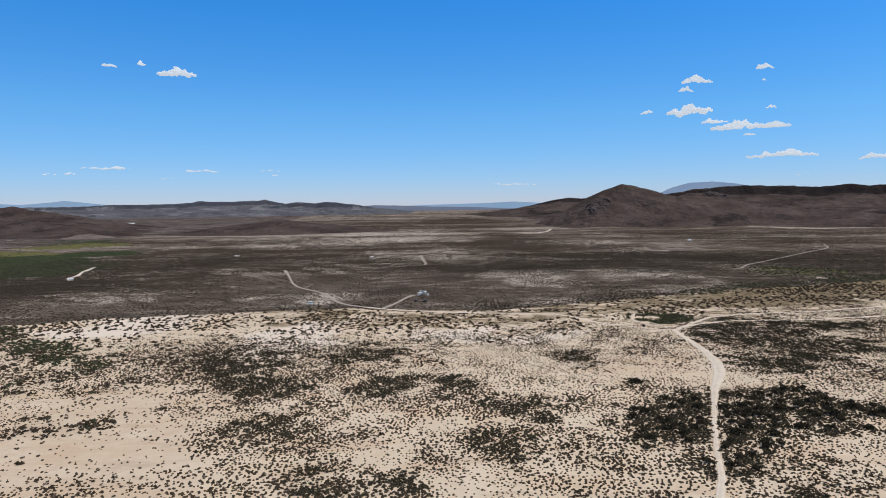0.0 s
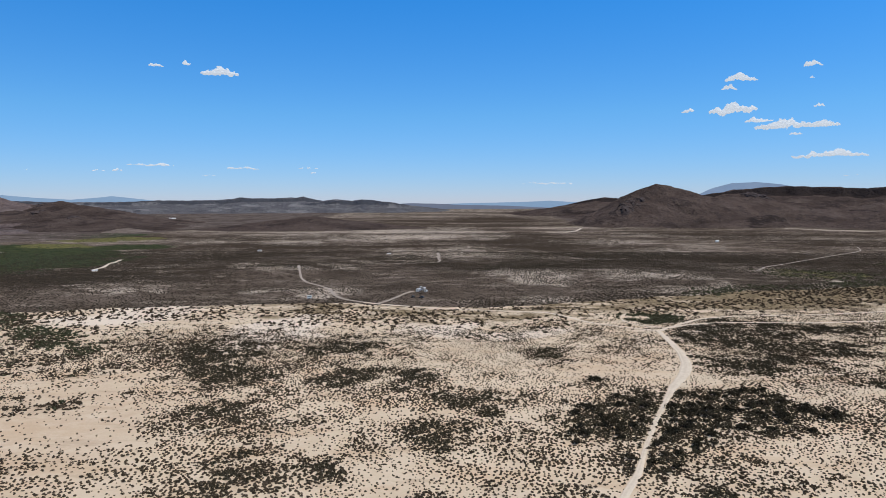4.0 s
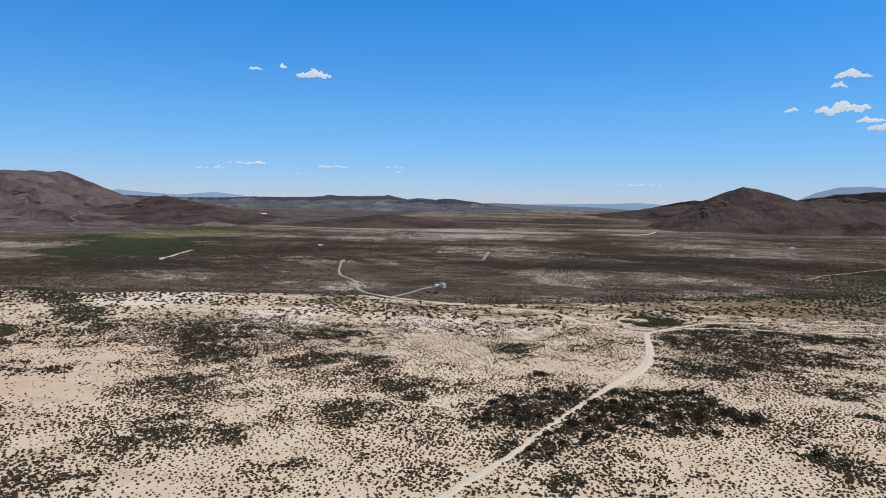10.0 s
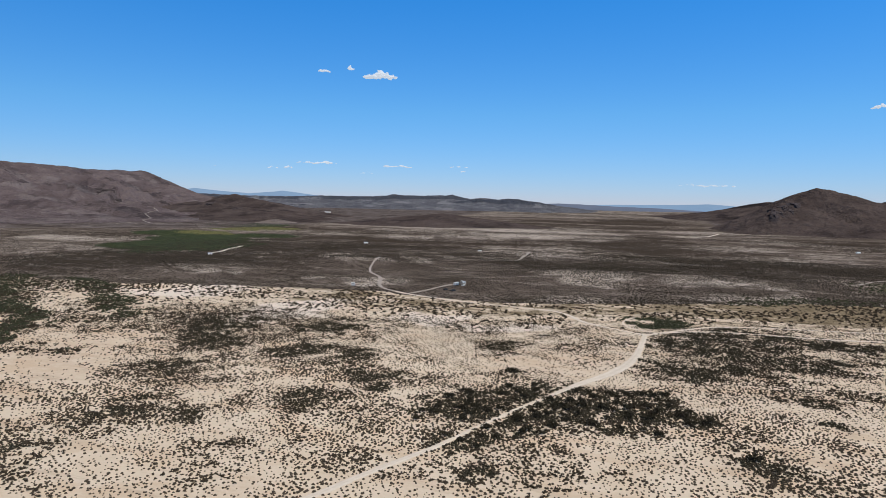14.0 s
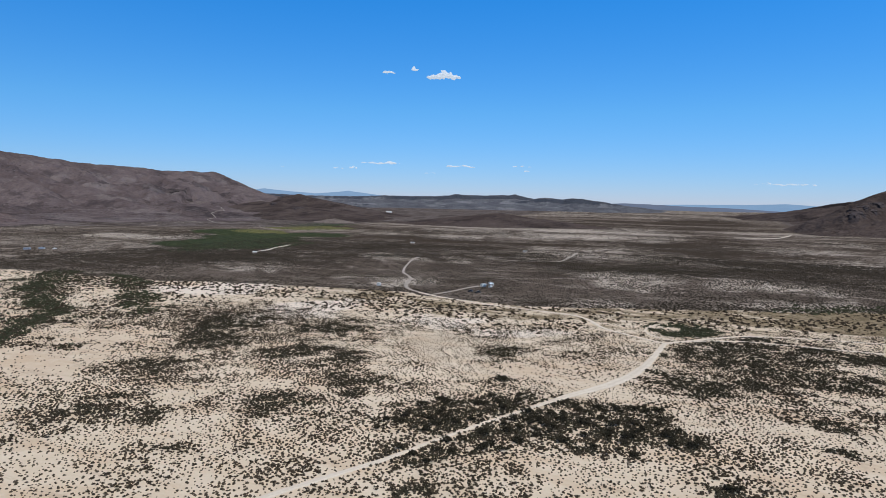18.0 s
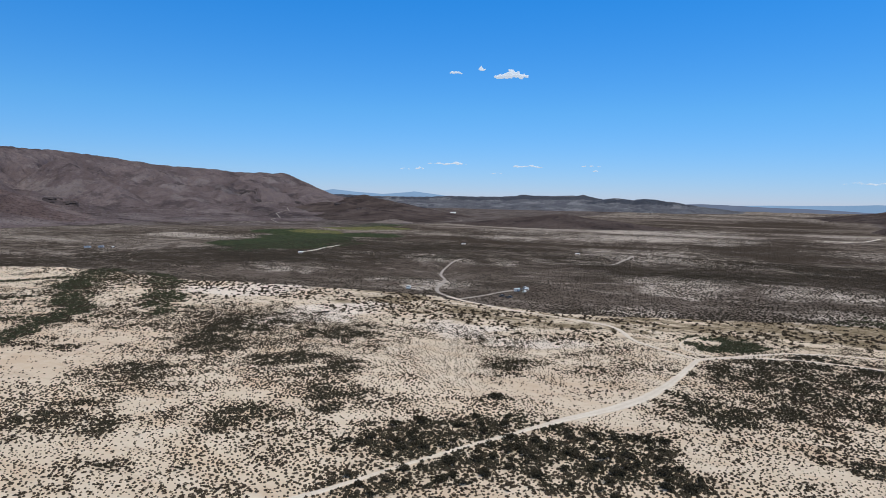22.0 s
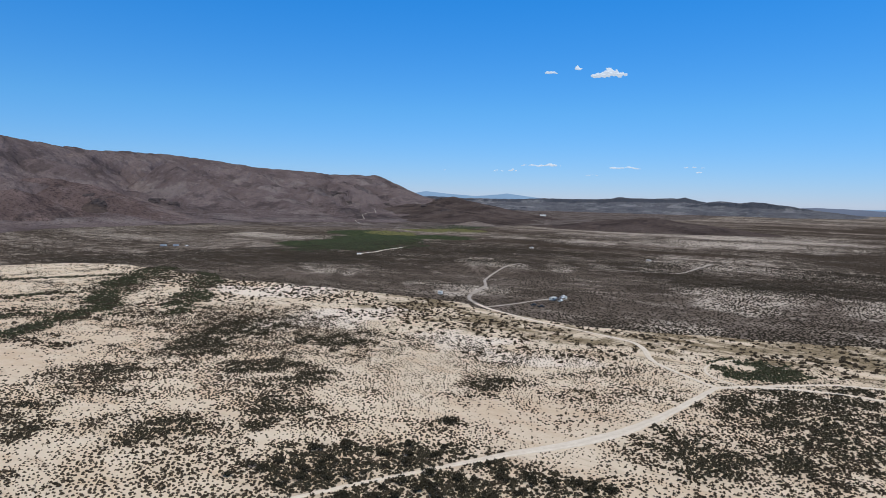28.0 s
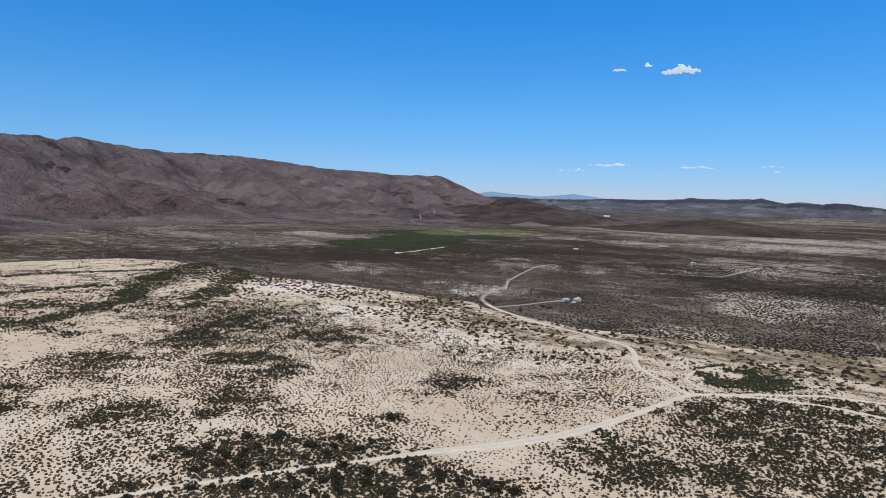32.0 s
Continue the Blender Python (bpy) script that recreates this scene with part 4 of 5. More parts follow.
def skyline(name, crest, colour, label, seed):
    """A far range as a long low wall of rounded tops, glowing in its haze colour."""
    px, py, pz = (np.array(v, float) for v in zip(*crest))
    t = np.linspace(0, len(crest) - 1, 160)
    x, y, z = (np.interp(t, np.arange(len(crest)), v) for v in (px, py, pz))
    z = z + (fbm(t * 40, t * 0 + seed * 31.0, 30, 3) - 0.5) * 6
    out = np.stack([x - MIDDLE[0], y - MIDDLE[1]], 1)
    out /= np.linalg.norm(out, axis=1, keepdims=True)
    rows = []
    for back, k in ((-30, 0.0), (-18, 0.6), (0, 1.0), (20, 0.5), (30, 0.0)):
        rows.append(np.stack([x + out[:, 0] * back, y + out[:, 1] * back, (z - 10) * k + 10], 1))
    n = len(t)
    i, j = np.meshgrid(np.arange(len(rows) - 1), np.arange(n - 1), indexing="ij")
    quads = np.stack([i * n + j, i * n + j + 1, (i + 1) * n + j + 1, (i + 1) * n + j], -1).reshape(-1, 4)
    me = fast_mesh(name, np.concatenate(rows), quads, haze_glow_material(name + "_haze", colour), True)
    return tagged(new(name, me), label, "mountain range", kind="structure")


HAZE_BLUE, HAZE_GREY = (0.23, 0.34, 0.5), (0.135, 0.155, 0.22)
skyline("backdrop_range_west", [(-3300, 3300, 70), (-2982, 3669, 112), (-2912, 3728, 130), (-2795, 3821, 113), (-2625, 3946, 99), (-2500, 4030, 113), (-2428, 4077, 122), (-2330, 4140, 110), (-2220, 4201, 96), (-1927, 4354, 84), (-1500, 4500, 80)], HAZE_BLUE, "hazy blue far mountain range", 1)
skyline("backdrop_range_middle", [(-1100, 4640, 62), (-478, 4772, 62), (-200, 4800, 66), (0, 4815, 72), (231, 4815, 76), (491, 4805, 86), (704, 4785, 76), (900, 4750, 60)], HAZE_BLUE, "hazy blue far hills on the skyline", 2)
skyline("backdrop_range_valley", [(-700, 4640, 60), (-512, 4652, 70), (-364, 4674, 67), (-208, 4691, 60), (-57, 4702, 55), (139, 4709, 51), (330, 4700, 46), (520, 4690, 36)], HAZE_GREY, "long low ridge in purple-grey haze across the valley", 4)
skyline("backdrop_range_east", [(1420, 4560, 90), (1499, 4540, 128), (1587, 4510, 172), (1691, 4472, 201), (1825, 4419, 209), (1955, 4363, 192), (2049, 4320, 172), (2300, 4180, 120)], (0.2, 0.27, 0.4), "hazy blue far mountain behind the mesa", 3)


# ---- tracks ----
def smooth_line(points, spacing=2.5):
    p = np.array(points, float)
    d = np.concatenate([[0], np.cumsum(np.hypot(*np.diff(p[:, :2], axis=0).T))])
    t = np.linspace(0, d[-1], int(d[-1] / spacing) + 2)
    q = np.stack([np.interp(t, d, p[:, k]) for k in range(p.shape[1])], 1)
    w = np.exp(-np.linspace(-1.6, 1.6, 9) ** 2)
    for k in range(p.shape[1]):
        pad = np.pad(q[:, k], 4, mode="reflect", reflect_type="odd")
        q[:, k] = np.convolve(pad, w / w.sum(), "valid")
    return q


def track(name, points, mat, label, lift=0.14, seed=0):
    """A vehicle track: x, y and width along its middle; two wheel ruts with a low crown between."""
    q = smooth_line(points)
    tx, ty = np.gradient(q[:, 0]), np.gradient(q[:, 1])
    ln = np.hypot(tx, ty)
    nx, ny = -ty / ln, tx / ln
    rows = []
    across = np.array([-1.0, -0.85, -0.55, -0.25, 0.0, 0.25, 0.55, 0.85, 1.0])
    rise = np.array([-0.25, 0.02, -0.06, 0.0, 0.05, 0.0, -0.06, 0.02, -0.25])
    s = np.arange(len(q))
    for k, (a, h) in enumerate(zip(across, rise)):
        wob = (fbm(s * 2.5, s * 0 + 50 * (1 if a > 0 else 2) + seed * 7, 9, 3) - 0.5) * 0.9 * abs(a)
        w = q[:, 2] / 2 * a + wob * np.sign(a)
        x, y = q[:, 0] + nx * w, q[:, 1] + ny * w
        rows.append(np.stack([x, y, land_z(x, y) + lift + h], 1))
    n = len(q)
    i, j = np.meshgrid(np.arange(len(rows) - 1), np.arange(n - 1), indexing="ij")
    quads = np.stack([i * n + j, i * n + j + 1, (i + 1) * n + j + 1, (i + 1) * n + j], -1).reshape(-1, 4)
    me = fast_mesh(name, np.concatenate(rows), quads[:, ::-1], mat, True)
    give(me, "verge", np.repeat([1, 0.5, 0, 0.3, 0.75, 0.3, 0, 0.5, 1], n))
    TRACKS.append(q)
    return tagged(new(name, me), label, "road", kind="structure")


TRACKS = []
track("road_main", [(149, 416, 3.2), (147.5, 385, 3.6), (145.5, 357, 4.4), (141, 330, 5.6), (134, 310, 6.0), (121, 285, 4.0), (110, 259, 2.2), (101, 237, 1.9), (92, 214, 2.0),
                    (85, 193, 2.3), (75, 172, 2.7), (66, 150, 2.7), (40, 95, 3.0), (10, 40, 3.0), (-30, -40, 3.0)], M_ROAD, "pale sandy two-rut track across the flat", seed=1)
track("road_valley", [(149, 415, 2.6), (134, 424, 2.2), (114, 437, 2.4), (105, 447, 3.2), (95, 465, 3.6), (84, 477, 2.8), (53, 485, 2.0), (13, 491, 2.6), (-22, 501, 3.2), (-49, 511, 3.6), (-66, 521, 3.6)], M_ROAD, "pale sandy track along the edge of the flat", seed=2)
track("road_ridge", [(-64, 520, 3.0), (-82, 533, 3.4), (-92, 546, 3.6), (-100, 562, 3.4), (-112, 596, 3.2), (-124, 615, 3.0), (-136, 630, 3.0), (-149, 648, 2.8), (-164, 680, 2.8), (-181, 731, 2.6), (-198, 786, 2.6), (-202, 800, 2.4)], M_GRAVEL, "grey gravel road winding up the bench", seed=3)
track("road_drive", [(-52, 513, 3.0), (-47, 524, 3.0), (-41, 541, 3.0), (-34, 563, 3.4), (-29, 572, 5.0)], M_GRAVEL, "grey gravel drive to the homestead", seed=4)
track("road_east", [(150, 416, 3.0), (163, 431, 2.6), (188, 458, 2.4), (211, 470, 2.4), (278, 480, 2.4), (360, 503, 2.6), (470, 540, 3.0)], M_ROAD, "faint pale sandy track through the scrub", seed=5)
track("road_southeast", [(158, 425, 2.6), (175, 437, 2.6), (195, 444, 3.0), (216, 446, 3.2), (260, 447, 3.2), (316, 459, 3.0), (420, 482, 3.0)], M_ROAD, "pale sandy track beside the dark scrub", seed=6)
track("road_loop", [(156, 426, 1.5), (144, 430, 1.4), (135.5, 440, 1.4), (133, 452, 1.3), (136, 467, 1.2), (142, 478, 1.0)], M_ROAD, "short loop of track round the thicket", seed=7)
track("road_meadow", [(-440, 744, 4.0), (-455, 765, 2.5), (-458, 792, 6.0), (-475, 830, 2.5), (-482, 850, 9.0), (-490, 880, 4.0), (-497, 900, 7.0)], M_ROAD, "pale bare track beside the green trees", seed=8)
track("road_north", [(-118, 846, 2.5), (-71, 853, 2.5), (-30, 870, 3.0), (-27, 893, 4.0), (-33, 940, 4.0), (-34, 975, 3.5), (-42, 1040, 4.0)], M_GRAVEL, "short gravel road on the far bench", seed=9)
track("road_far_east", [(352, 800, 1.2), (353, 786, 2.2), (361, 783, 2.8), (389, 829, 2.6), (432, 872, 2.4), (479, 919, 2.4), (557, 1001, 2.6), (631, 1075, 2.8), (670, 1124, 2.8), (712, 1210, 2.4)], M_GRAVEL, "gravel road over the eastern plain", seed=10)
track("road_peak", [(208, 1715, 6.0), (248, 1722, 7.0), (290, 1850, 6.0), (330, 2000, 6.0)], M_ROAD, "pale gravel road below the peak", lift=0.5, seed=11)
track("road_slope", [(-1180, 1440, 2.6), (-1290, 1520, 2.8), (-1330, 1600, 2.8), (-1450, 1700, 3.0), (-1500, 1820, 3.0), (-1640, 1950, 3.0)], M_GRAVEL, "pale track climbing the foot of the mountain", lift=1.2, seed=12)


# ---- scrub ----
def tuft(n, leaf, seed, flat=0.85, lean=0.35):
    """A ragged dome of n small leaf clumps, one metre in radius."""
    r = np.random.default_rng(seed)
    a, u = r.random(n) * 2 * np.pi, r.random(n) ** 0.7
    out = np.sqrt(1 - u * u) * (0.45 + 0.5 * r.random(n))
    mid = np.stack([np.cos(a) * out, np.sin(a) * out, (0.12 + u * (0.5 + 0.45 * r.random(n))) * flat], 1)
    tri = r.normal(size=(n, 3, 3))
    tri -= tri.mean(1, keepdims=True)
    tri /= np.linalg.norm(tri, axis=2, keepdims=True)
    return (mid[:, None] + tri * leaf * (0.7 + 0.6 * r.random((n, 1, 1)))).reshape(-1, 3)


def spread(name, x, y, radius, tall, templates, mat, label, category):
    """Plants at many places, all in one mesh, each a turned and stretched template."""
    pick = RNG.integers(0, len(templates), len(x))
    z, turn = ground_z(x, y), RNG.random(len(x)) * 2 * np.pi
    chunks = []
    for k, t in enumerate(templates):
        s = np.nonzero(pick == k)[0]
        c, sn, rr = np.cos(turn[s])[:, None], np.sin(turn[s])[:, None], radius[s][:, None]
        wide = 0.8 + 0.5 * RNG.random((len(s), 1))
        px, py = t[None, :, 0] * wide, t[None, :, 1]
        chunks.append(np.stack([x[s][:, None] + (px * c - py * sn) * rr, y[s][:, None] + (px * sn + py * c) * rr,
                                z[s][:, None] - 0.03 + t[None, :, 2] * rr * tall], -1).reshape(-1, 3))
    co = np.concatenate(chunks)
    me = fast_mesh(name, co, np.arange(len(co)).reshape(-1, 3), mat)
    return tagged(new(name, me), label, category, kind="stuff")


def scatter(x0, x1, y0, y1, gap):
    gx, gy = np.meshgrid(np.arange(x0, x1, gap), np.arange(y0, y1, gap))
    return (gx + RNG.random(gx.shape) * gap).ravel(), (gy + RNG.random(gx.shape) * gap).ravel()


def off_tracks(x, y, room=0.4):
    ok = np.ones(len(x), bool)
    for q in TRACKS:
        box_in = np.nonzero((x > q[:, 0].min() - 9) & (x < q[:, 0].max() + 9) & (y > q[:, 1].min() - 9) & (y < q[:, 1].max() + 9))[0]
        for part_of in np.array_split(box_in, max(1, len(box_in) // 4000)):
            if len(part_of):
                d = np.hypot(x[part_of][:, None] - q[None, :, 0], y[part_of][:, None] - q[None, :, 1])
                ok[part_of[(d - q[None, :, 2] / 2).min(1) < room]] = False
    return ok


def in_view(x, y):
    """The part of the plan that the flight looks over."""
    a = np.degrees(np.arctan2(-(x - MIDDLE[0]), y - MIDDLE[1] + 150))
    return (a > -42) & (a < 86) & (y > np.where(x > -140, np.maximum(118, 114 - 0.63 * (x + 48)), 165))


def thicket_strength(x, y):
    k = ovals(x, y, sum(THICKETS, []), 0.9, 0.95, 8.0) ** 1.1
    # streaks of sand between the bushes of the western thickets
    streak = step(0.4, 0.54, fbm((x * 0.85 + y * 0.5) * 0.35, y * 0.85 - x * 0.5, 13, 3, 57))
    k = k * (1 - 0.85 * step(-110, -170, x) * (1 - 0.4 * streak))
    return k


def bareness(x, y):
    k = np.ones(np.shape(x))
    rows = BARE + BARE2 + BARE3
    for row, f in zip(rows, each_oval(x, y, [(*row[:5], 1.0) for row in rows], 0.6, 0.4, 14.0)):
        k = k * (1 - f) + np.minimum(k, row[5] * 2.0) * f
    return k


def mound(sides, seed, rag=3, leaf=0.5):
    """A low ragged cushion of leaves: a jagged cap with a few loose sprays."""
    r = np.random.default_rng(seed)
    a = (np.arange(sides) + r.random(sides) * 0.7) * 2 * np.pi / sides
    rim = np.stack([np.cos(a), np.sin(a), np.zeros(sides)], 1) * (0.7 + 0.5 * r.random((sides, 1)))
    rim[:, 2] = 0.08 + 0.3 * r.random(sides)
    cap = np.array([r.normal() * 0.2, r.normal() * 0.2, 0.75 + 0.25 * r.random()])
    fan = np.stack([np.repeat(cap[None], sides, 0), rim, np.roll(rim, -1, 0)], 1).reshape(-1, 3)
    return np.concatenate([fan, tuft(rag, leaf, seed + 500)]) if rag else fan


def dome(sides, seed, leaves, leaf):
    """A rounded bush in two rings and a cap, its outline broken by loose sprays."""
    r = np.random.default_rng(seed)
    a = (np.arange(sides) + r.random(sides) * 0.6) * 2 * np.pi / sides
    rim = np.stack([np.cos(a), np.sin(a), np.zeros(sides)], 1) * (0.72 + 0.4 * r.random((sides, 1)))
    mid = np.stack([np.cos(a + 0.3), np.sin(a + 0.3), np.zeros(sides)], 1) * (0.5 + 0.3 * r.random((sides, 1)))
    rim[:, 2], mid[:, 2] = 0.16 * r.random(sides), 0.5 + 0.28 * r.random(sides)
    cap = np.repeat(np.array([[r.normal() * 0.15, r.normal() * 0.15, 0.8 + 0.2 * r.random()]]), sides, 0)
    rim2, mid2 = np.roll(rim, -1, 0), np.roll(mid, -1, 0)
    tri = np.concatenate([np.stack(t, 1) for t in ((rim, rim2, mid), (rim2, mid2, mid), (mid, mid2, cap))]).reshape(-1, 3)
    return np.concatenate([tri, tuft(leaves, leaf, seed + 700)])


def clump(n, seed):
    """Several low bushes grown together on one hummock, one metre in radius."""
    r = np.random.default_rng(seed)
    lumps = []
    for k in range(n):
        a, q = r.random() * 6.28, 0.75 * r.random() ** 0.6
        size = 0.24 + 0.22 * r.random()
        lumps.append(mound(5, seed * 31 + k, 2, 0.5) * (size, size, 0.8 + 0.5 * r.random()) + (math.cos(a) * q, math.sin(a) * q * 0.7, 0))
    return np.concatenate(lumps)


TUFT_SMALL = [mound(4, 20 + k, 2, 0.5) * (0.9, 0.9, 1.0) for k in range(10)]
TUFT_NEAR = [dome(4, 220 + k, 4, 0.42) for k in range(12)]
TUFT_BIG = [np.concatenate([mound(5, 40 + k, 0) * (0.8, 0.8, 0.85), tuft(8, 0.36, 140 + k)]) for k in range(10)]
TUFT_FAR = [mound(4, 60 + k, 0) for k in range(6)]
CLUMPS = [clump(8, 300 + k) for k in range(10)]


def rim_of(x, y, d):
    """1 on the pale outer rim of the flat."""
    return step(135, 55, d) * step(330, 420, y + 0.35 * (x + 300))


def build_scrub():
    # the sand flat: small bushes in the open
    x, y = scatter(-560, 520, 105, 640, 1.5)
    d = inside_sand(x, y)
    keep = (d > 1) & in_view(x, y)
    x, y, d = x[keep], y[keep], d[keep]
    r = np.hypot(x - MIDDLE[0], y - MIDDLE[1])
    bare, rim = bareness(x, y), rim_of(x, y, d)
    clumped = step(0.42, 0.66, fbm(x, y, 16, 3, 21))
    hole = 1 - ovals(x, y, POND_MIDDLE, 0.3, 0.2, 6)
    base = (0.64 + 0.1 * step(-60, 20, x) + 0.5 * clumped) * (1 - 0.8 * rim) * bare * (1 - 0.3 * step(420, 560, r)) * (1 - 0.7 * step(-165, -215, x))
    knots = 0.6 + 1.0 * step(0.4, 0.62, fbm(x, y, 6.5, 3, 81))
    keep = (RNG.random(len(x)) < base * knots * hole) & off_tracks(x, y)
    x, y, clumped = x[keep], y[keep], clumped[keep]
    size = 0.25 + 0.3 * RNG.random(len(x)) ** 1.3 + 0.16 * clumped
    near = y < 300 - 0.25 * (x - 60)
    label = "small dark olive-brown creosote bushes scattered over the sand"
    spread("creosote_scrub", x[near], y[near], size[near], 0.95, TUFT_NEAR, M_SHRUB, label, "desert shrubs")
    spread("creosote_scrub", x[~near], y[~near], size[~near], 0.95, TUFT_SMALL, M_SHRUB, label, "desert shrubs")
    # thickets, with flecks of sand between their bushes
    x, y = scatter(-480, 420, 120, 480, 1.12)
    d = inside_sand(x, y)
    keep = (d > 1) & in_view(x, y)
    x, y, d = x[keep], y[keep], d[keep]
    thick, bare, rim = thicket_strength(x, y), bareness(x, y), rim_of(x, y, d)
    drift = step(0.5, 0.64, fbm(x * 0.8, y * 1.15, 22, 4, 61)) * np.minimum(bare * 1.2, 1) * (1 - rim)
    east = step(150, 178, x) * step(455, 430, y) * step(285, 305, y) * step(0.49, 0.6, fbm(x * 0.42 + y * 0.15, y * 0.9, 21, 4, 66))
    thick = np.maximum.reduce([np.minimum(1.0, 1.75 * thick), 0.5 * drift, 0.85 * east])
    fleck = 0.38 + 0.7 * step(0.36, 0.58, fbm(x, y, 5, 3, 31))
    keep = (RNG.random(len(x)) < 0.92 * thick * fleck) & off_tracks(x, y)
    x, y, thick = x[keep], y[keep], thick[keep]
    size = 0.4 + 0.42 * RNG.random(len(x)) ** 1.2 + 0.24 * thick
    s = thick <= 0.88
    spread("desert_scrub", x[s], y[s], size[s], 0.9, TUFT_BIG, M_BUSH, "larger dark brown desert bushes in loose clumps", "desert shrubs")
    s = thick > 0.88
    spread("mesquite_thicket", x[s], y[s], size[s], 1.0, TUFT_BIG, M_MESQUITE, "dense dark mesquite thickets on the sand flat", "desert shrubs")
    # hummocks of brush on the pale rim of the flat
    x, y = scatter(-600, 640, 180, 640, 4.2)
    d = inside_sand(x, y)
    rim = rim_of(x, y, d)
    west = step(-95, -140, x) * np.maximum(ovals(x, y, sum(THICKETS, []), 0.95, 0.9, 9.0), 0.95 * along(x, y, SIDE_LINES, 10, 10))
    west = np.maximum(west, 1.2 * ovals(x, y, WEST_CLUMPS, 0.6, 0.7, 8.0))
    patchy = 0.22 + 0.75 * step(0.42, 0.6, fbm(x * 0.7, y * 1.2, 30, 4, 93))
    keep = (d > 2) & in_view(x, y) & (RNG.random(len(x)) < np.maximum(rim * patchy, 0.75 * west)) & off_tracks(x, y, 2.0) & (ovals(x, y, POND_RING, 0.3, 0.2, 6) < 0.3)
    x, y = x[keep], y[keep]
    spread("dune_brush", x, y, 0.9 + 1.5 * RNG.random(len(x)) ** 1.3, 0.55, CLUMPS, M_BUSH, "low dark hummocks of brush on the pale sand", "desert shrubs")
    # the dry wash and the thicket round the hollow
    x, y = scatter(-620, 200, 200, 620, 1.9)
    k = np.maximum.reduce([along(x, y, WASH_LINES, 12, 19), 0.75 * along(x, y, SIDE_LINES, 5, 9), 0.12 * ovals(x, y, WASH, 0.9, 0.8, 12)])
    keep = (inside_sand(x, y) > -12) & (RNG.random(len(x)) < 0.8 * k * (0.45 + 0.6 * step(0.35, 0.6, fbm(x, y, 14, 3, 37))))
    x, y = x[keep], y[keep]
    spread("wash_thicket", x, y, 0.9 + 0.8 * RNG.random(len(x)), 1.0, TUFT_BIG, M_GREEN, "dark green brush along the dry wash", "desert shrubs")
    x, y = scatter(120, 200, 420, 500, 1.25)
    k = ovals(x, y, POND_RING, 0.35, 0.3, 7) * (1 - ovals(x, y, POND_MIDDLE, 0.3, 0.3, 6))
    keep = (RNG.random(len(x)) < 0.9 * k + 0.1 * ovals(x, y, POND_MIDDLE, 0.3, 0.3, 6)) & off_tracks(x, y, 1.2)
    x, y = x[keep], y[keep]
    spread("hollow_thicket", x, y, 0.7 + 0.8 * RNG.random(len(x)) ** 1.5, 1.0, TUFT_BIG, M_GREEN, "dense dark ring of brush round a grassy hollow", "desert shrubs")
    # the gravel bench
    x, y = scatter(-620, 800, 400, 1060, 2.3)
    d = inside_sand(x, y)
    keep = (d < 2) & in_view(x, y)
    x, y, d = x[keep], y[keep], d[keep]
    pale = ovals(x, y, PALE_A + PALE_B + PALE_C + PALE_D, 0.6, 0.5, 60)
    edge = np.maximum(step(-60, -6, d) * step(-30, 60, x), 0.6 * ovals(x, y, DARK_C + DARK_D, 0.7, 0.6, 60))
    chance = (0.82 + 0.25 * edge) * (1 - 0.35 * step(750, 1050, y)) * (0.6 + 0.6 * step(0.3, 0.6, fbm(x, y, 16, 4, 71)))
    keep = (RNG.random(len(x)) < chance) & off_tracks(x, y, 0.8)
    x, y, edge, pale = x[keep], y[keep], edge[keep], pale[keep]
    spread("bench_scrub", x, y, 0.5 + 0.5 * RNG.random(len(x)) ** 1.3 + 0.3 * edge + 0.2 * pale, 0.8, TUFT_FAR, M_SCRUB, "grey-brown scrub over the dark gravel bench", "desert shrubs")
    # the plain beyond the bench
    x, y = scatter(-620, 900, 880, 1650, 5.6)
    dark = ovals(x, y, DARK_A + DARK_B + DARK_C + DARK_D, 0.7, 0.6, 60)
    pale = ovals(x, y, PALE_A + PALE_B + PALE_C + PALE_D, 0.6, 0.5, 60)
    bands = fbm(x * 0.45 + y * 0.1, y, 150, 4, 63)
    keep = in_view(x, y) & (RNG.random(len(x)) < 0.42 + 1.2 * (bands - 0.5) + 0.5 * dark - 0.08 * pale)
    spread("valley_scrub", x[keep], y[keep], 0.5 + 0.5 * RNG.random(keep.sum()), 1.1, TUFT_FAR, M_SCRUB, "dark scrub over the wide valley plain", "desert shrubs")
    # the plain to the west
    x, y = scatter(-1500, -545, 60, 1000, 4.2)
    d = inside_sand(x, y)
    keep = (d < 2) & in_view(x, y) & (RNG.random(len(x)) < 0.65 * step(0.3, 0.55, fbm(x, y, 25, 3, 91)) + 0.25)
    x, y = x[keep], y[keep]
    spread("plain_scrub", x, y, 0.5 + 0.5 * RNG.random(len(x)), 1.0, TUFT_FAR, M_SCRUB, "grey-brown scrub over the western plain", "desert shrubs")
    # trees of the watered meadow
    x, y = scatter(-1100, -480, 660, 1650, 3.6)
    k = ovals(x, y, GREENWOOD, 0.5, 0.45, 60) - 0.5 * ovals(x, y, YELLOW, 0.4, 0.4, 60)
    keep = RNG.random(len(x)) < np.maximum(k, 0.1 * ovals(x, y, YELLOW, 0.4, 0.4, 60)) * (0.5 + 0.7 * fbm(x, y, 40, 3, 55))
    x, y = x[keep], y[keep]
    spread("cottonwood_grove", x, y, 0.9 + 1.1 * RNG.random(len(x)) ** 2, 0.75, TUFT_FAR, M_TREE, "dark green trees and brush of the watered meadow", "trees")
    x, y = scatter(330, 640, 670, 920, 4.0)
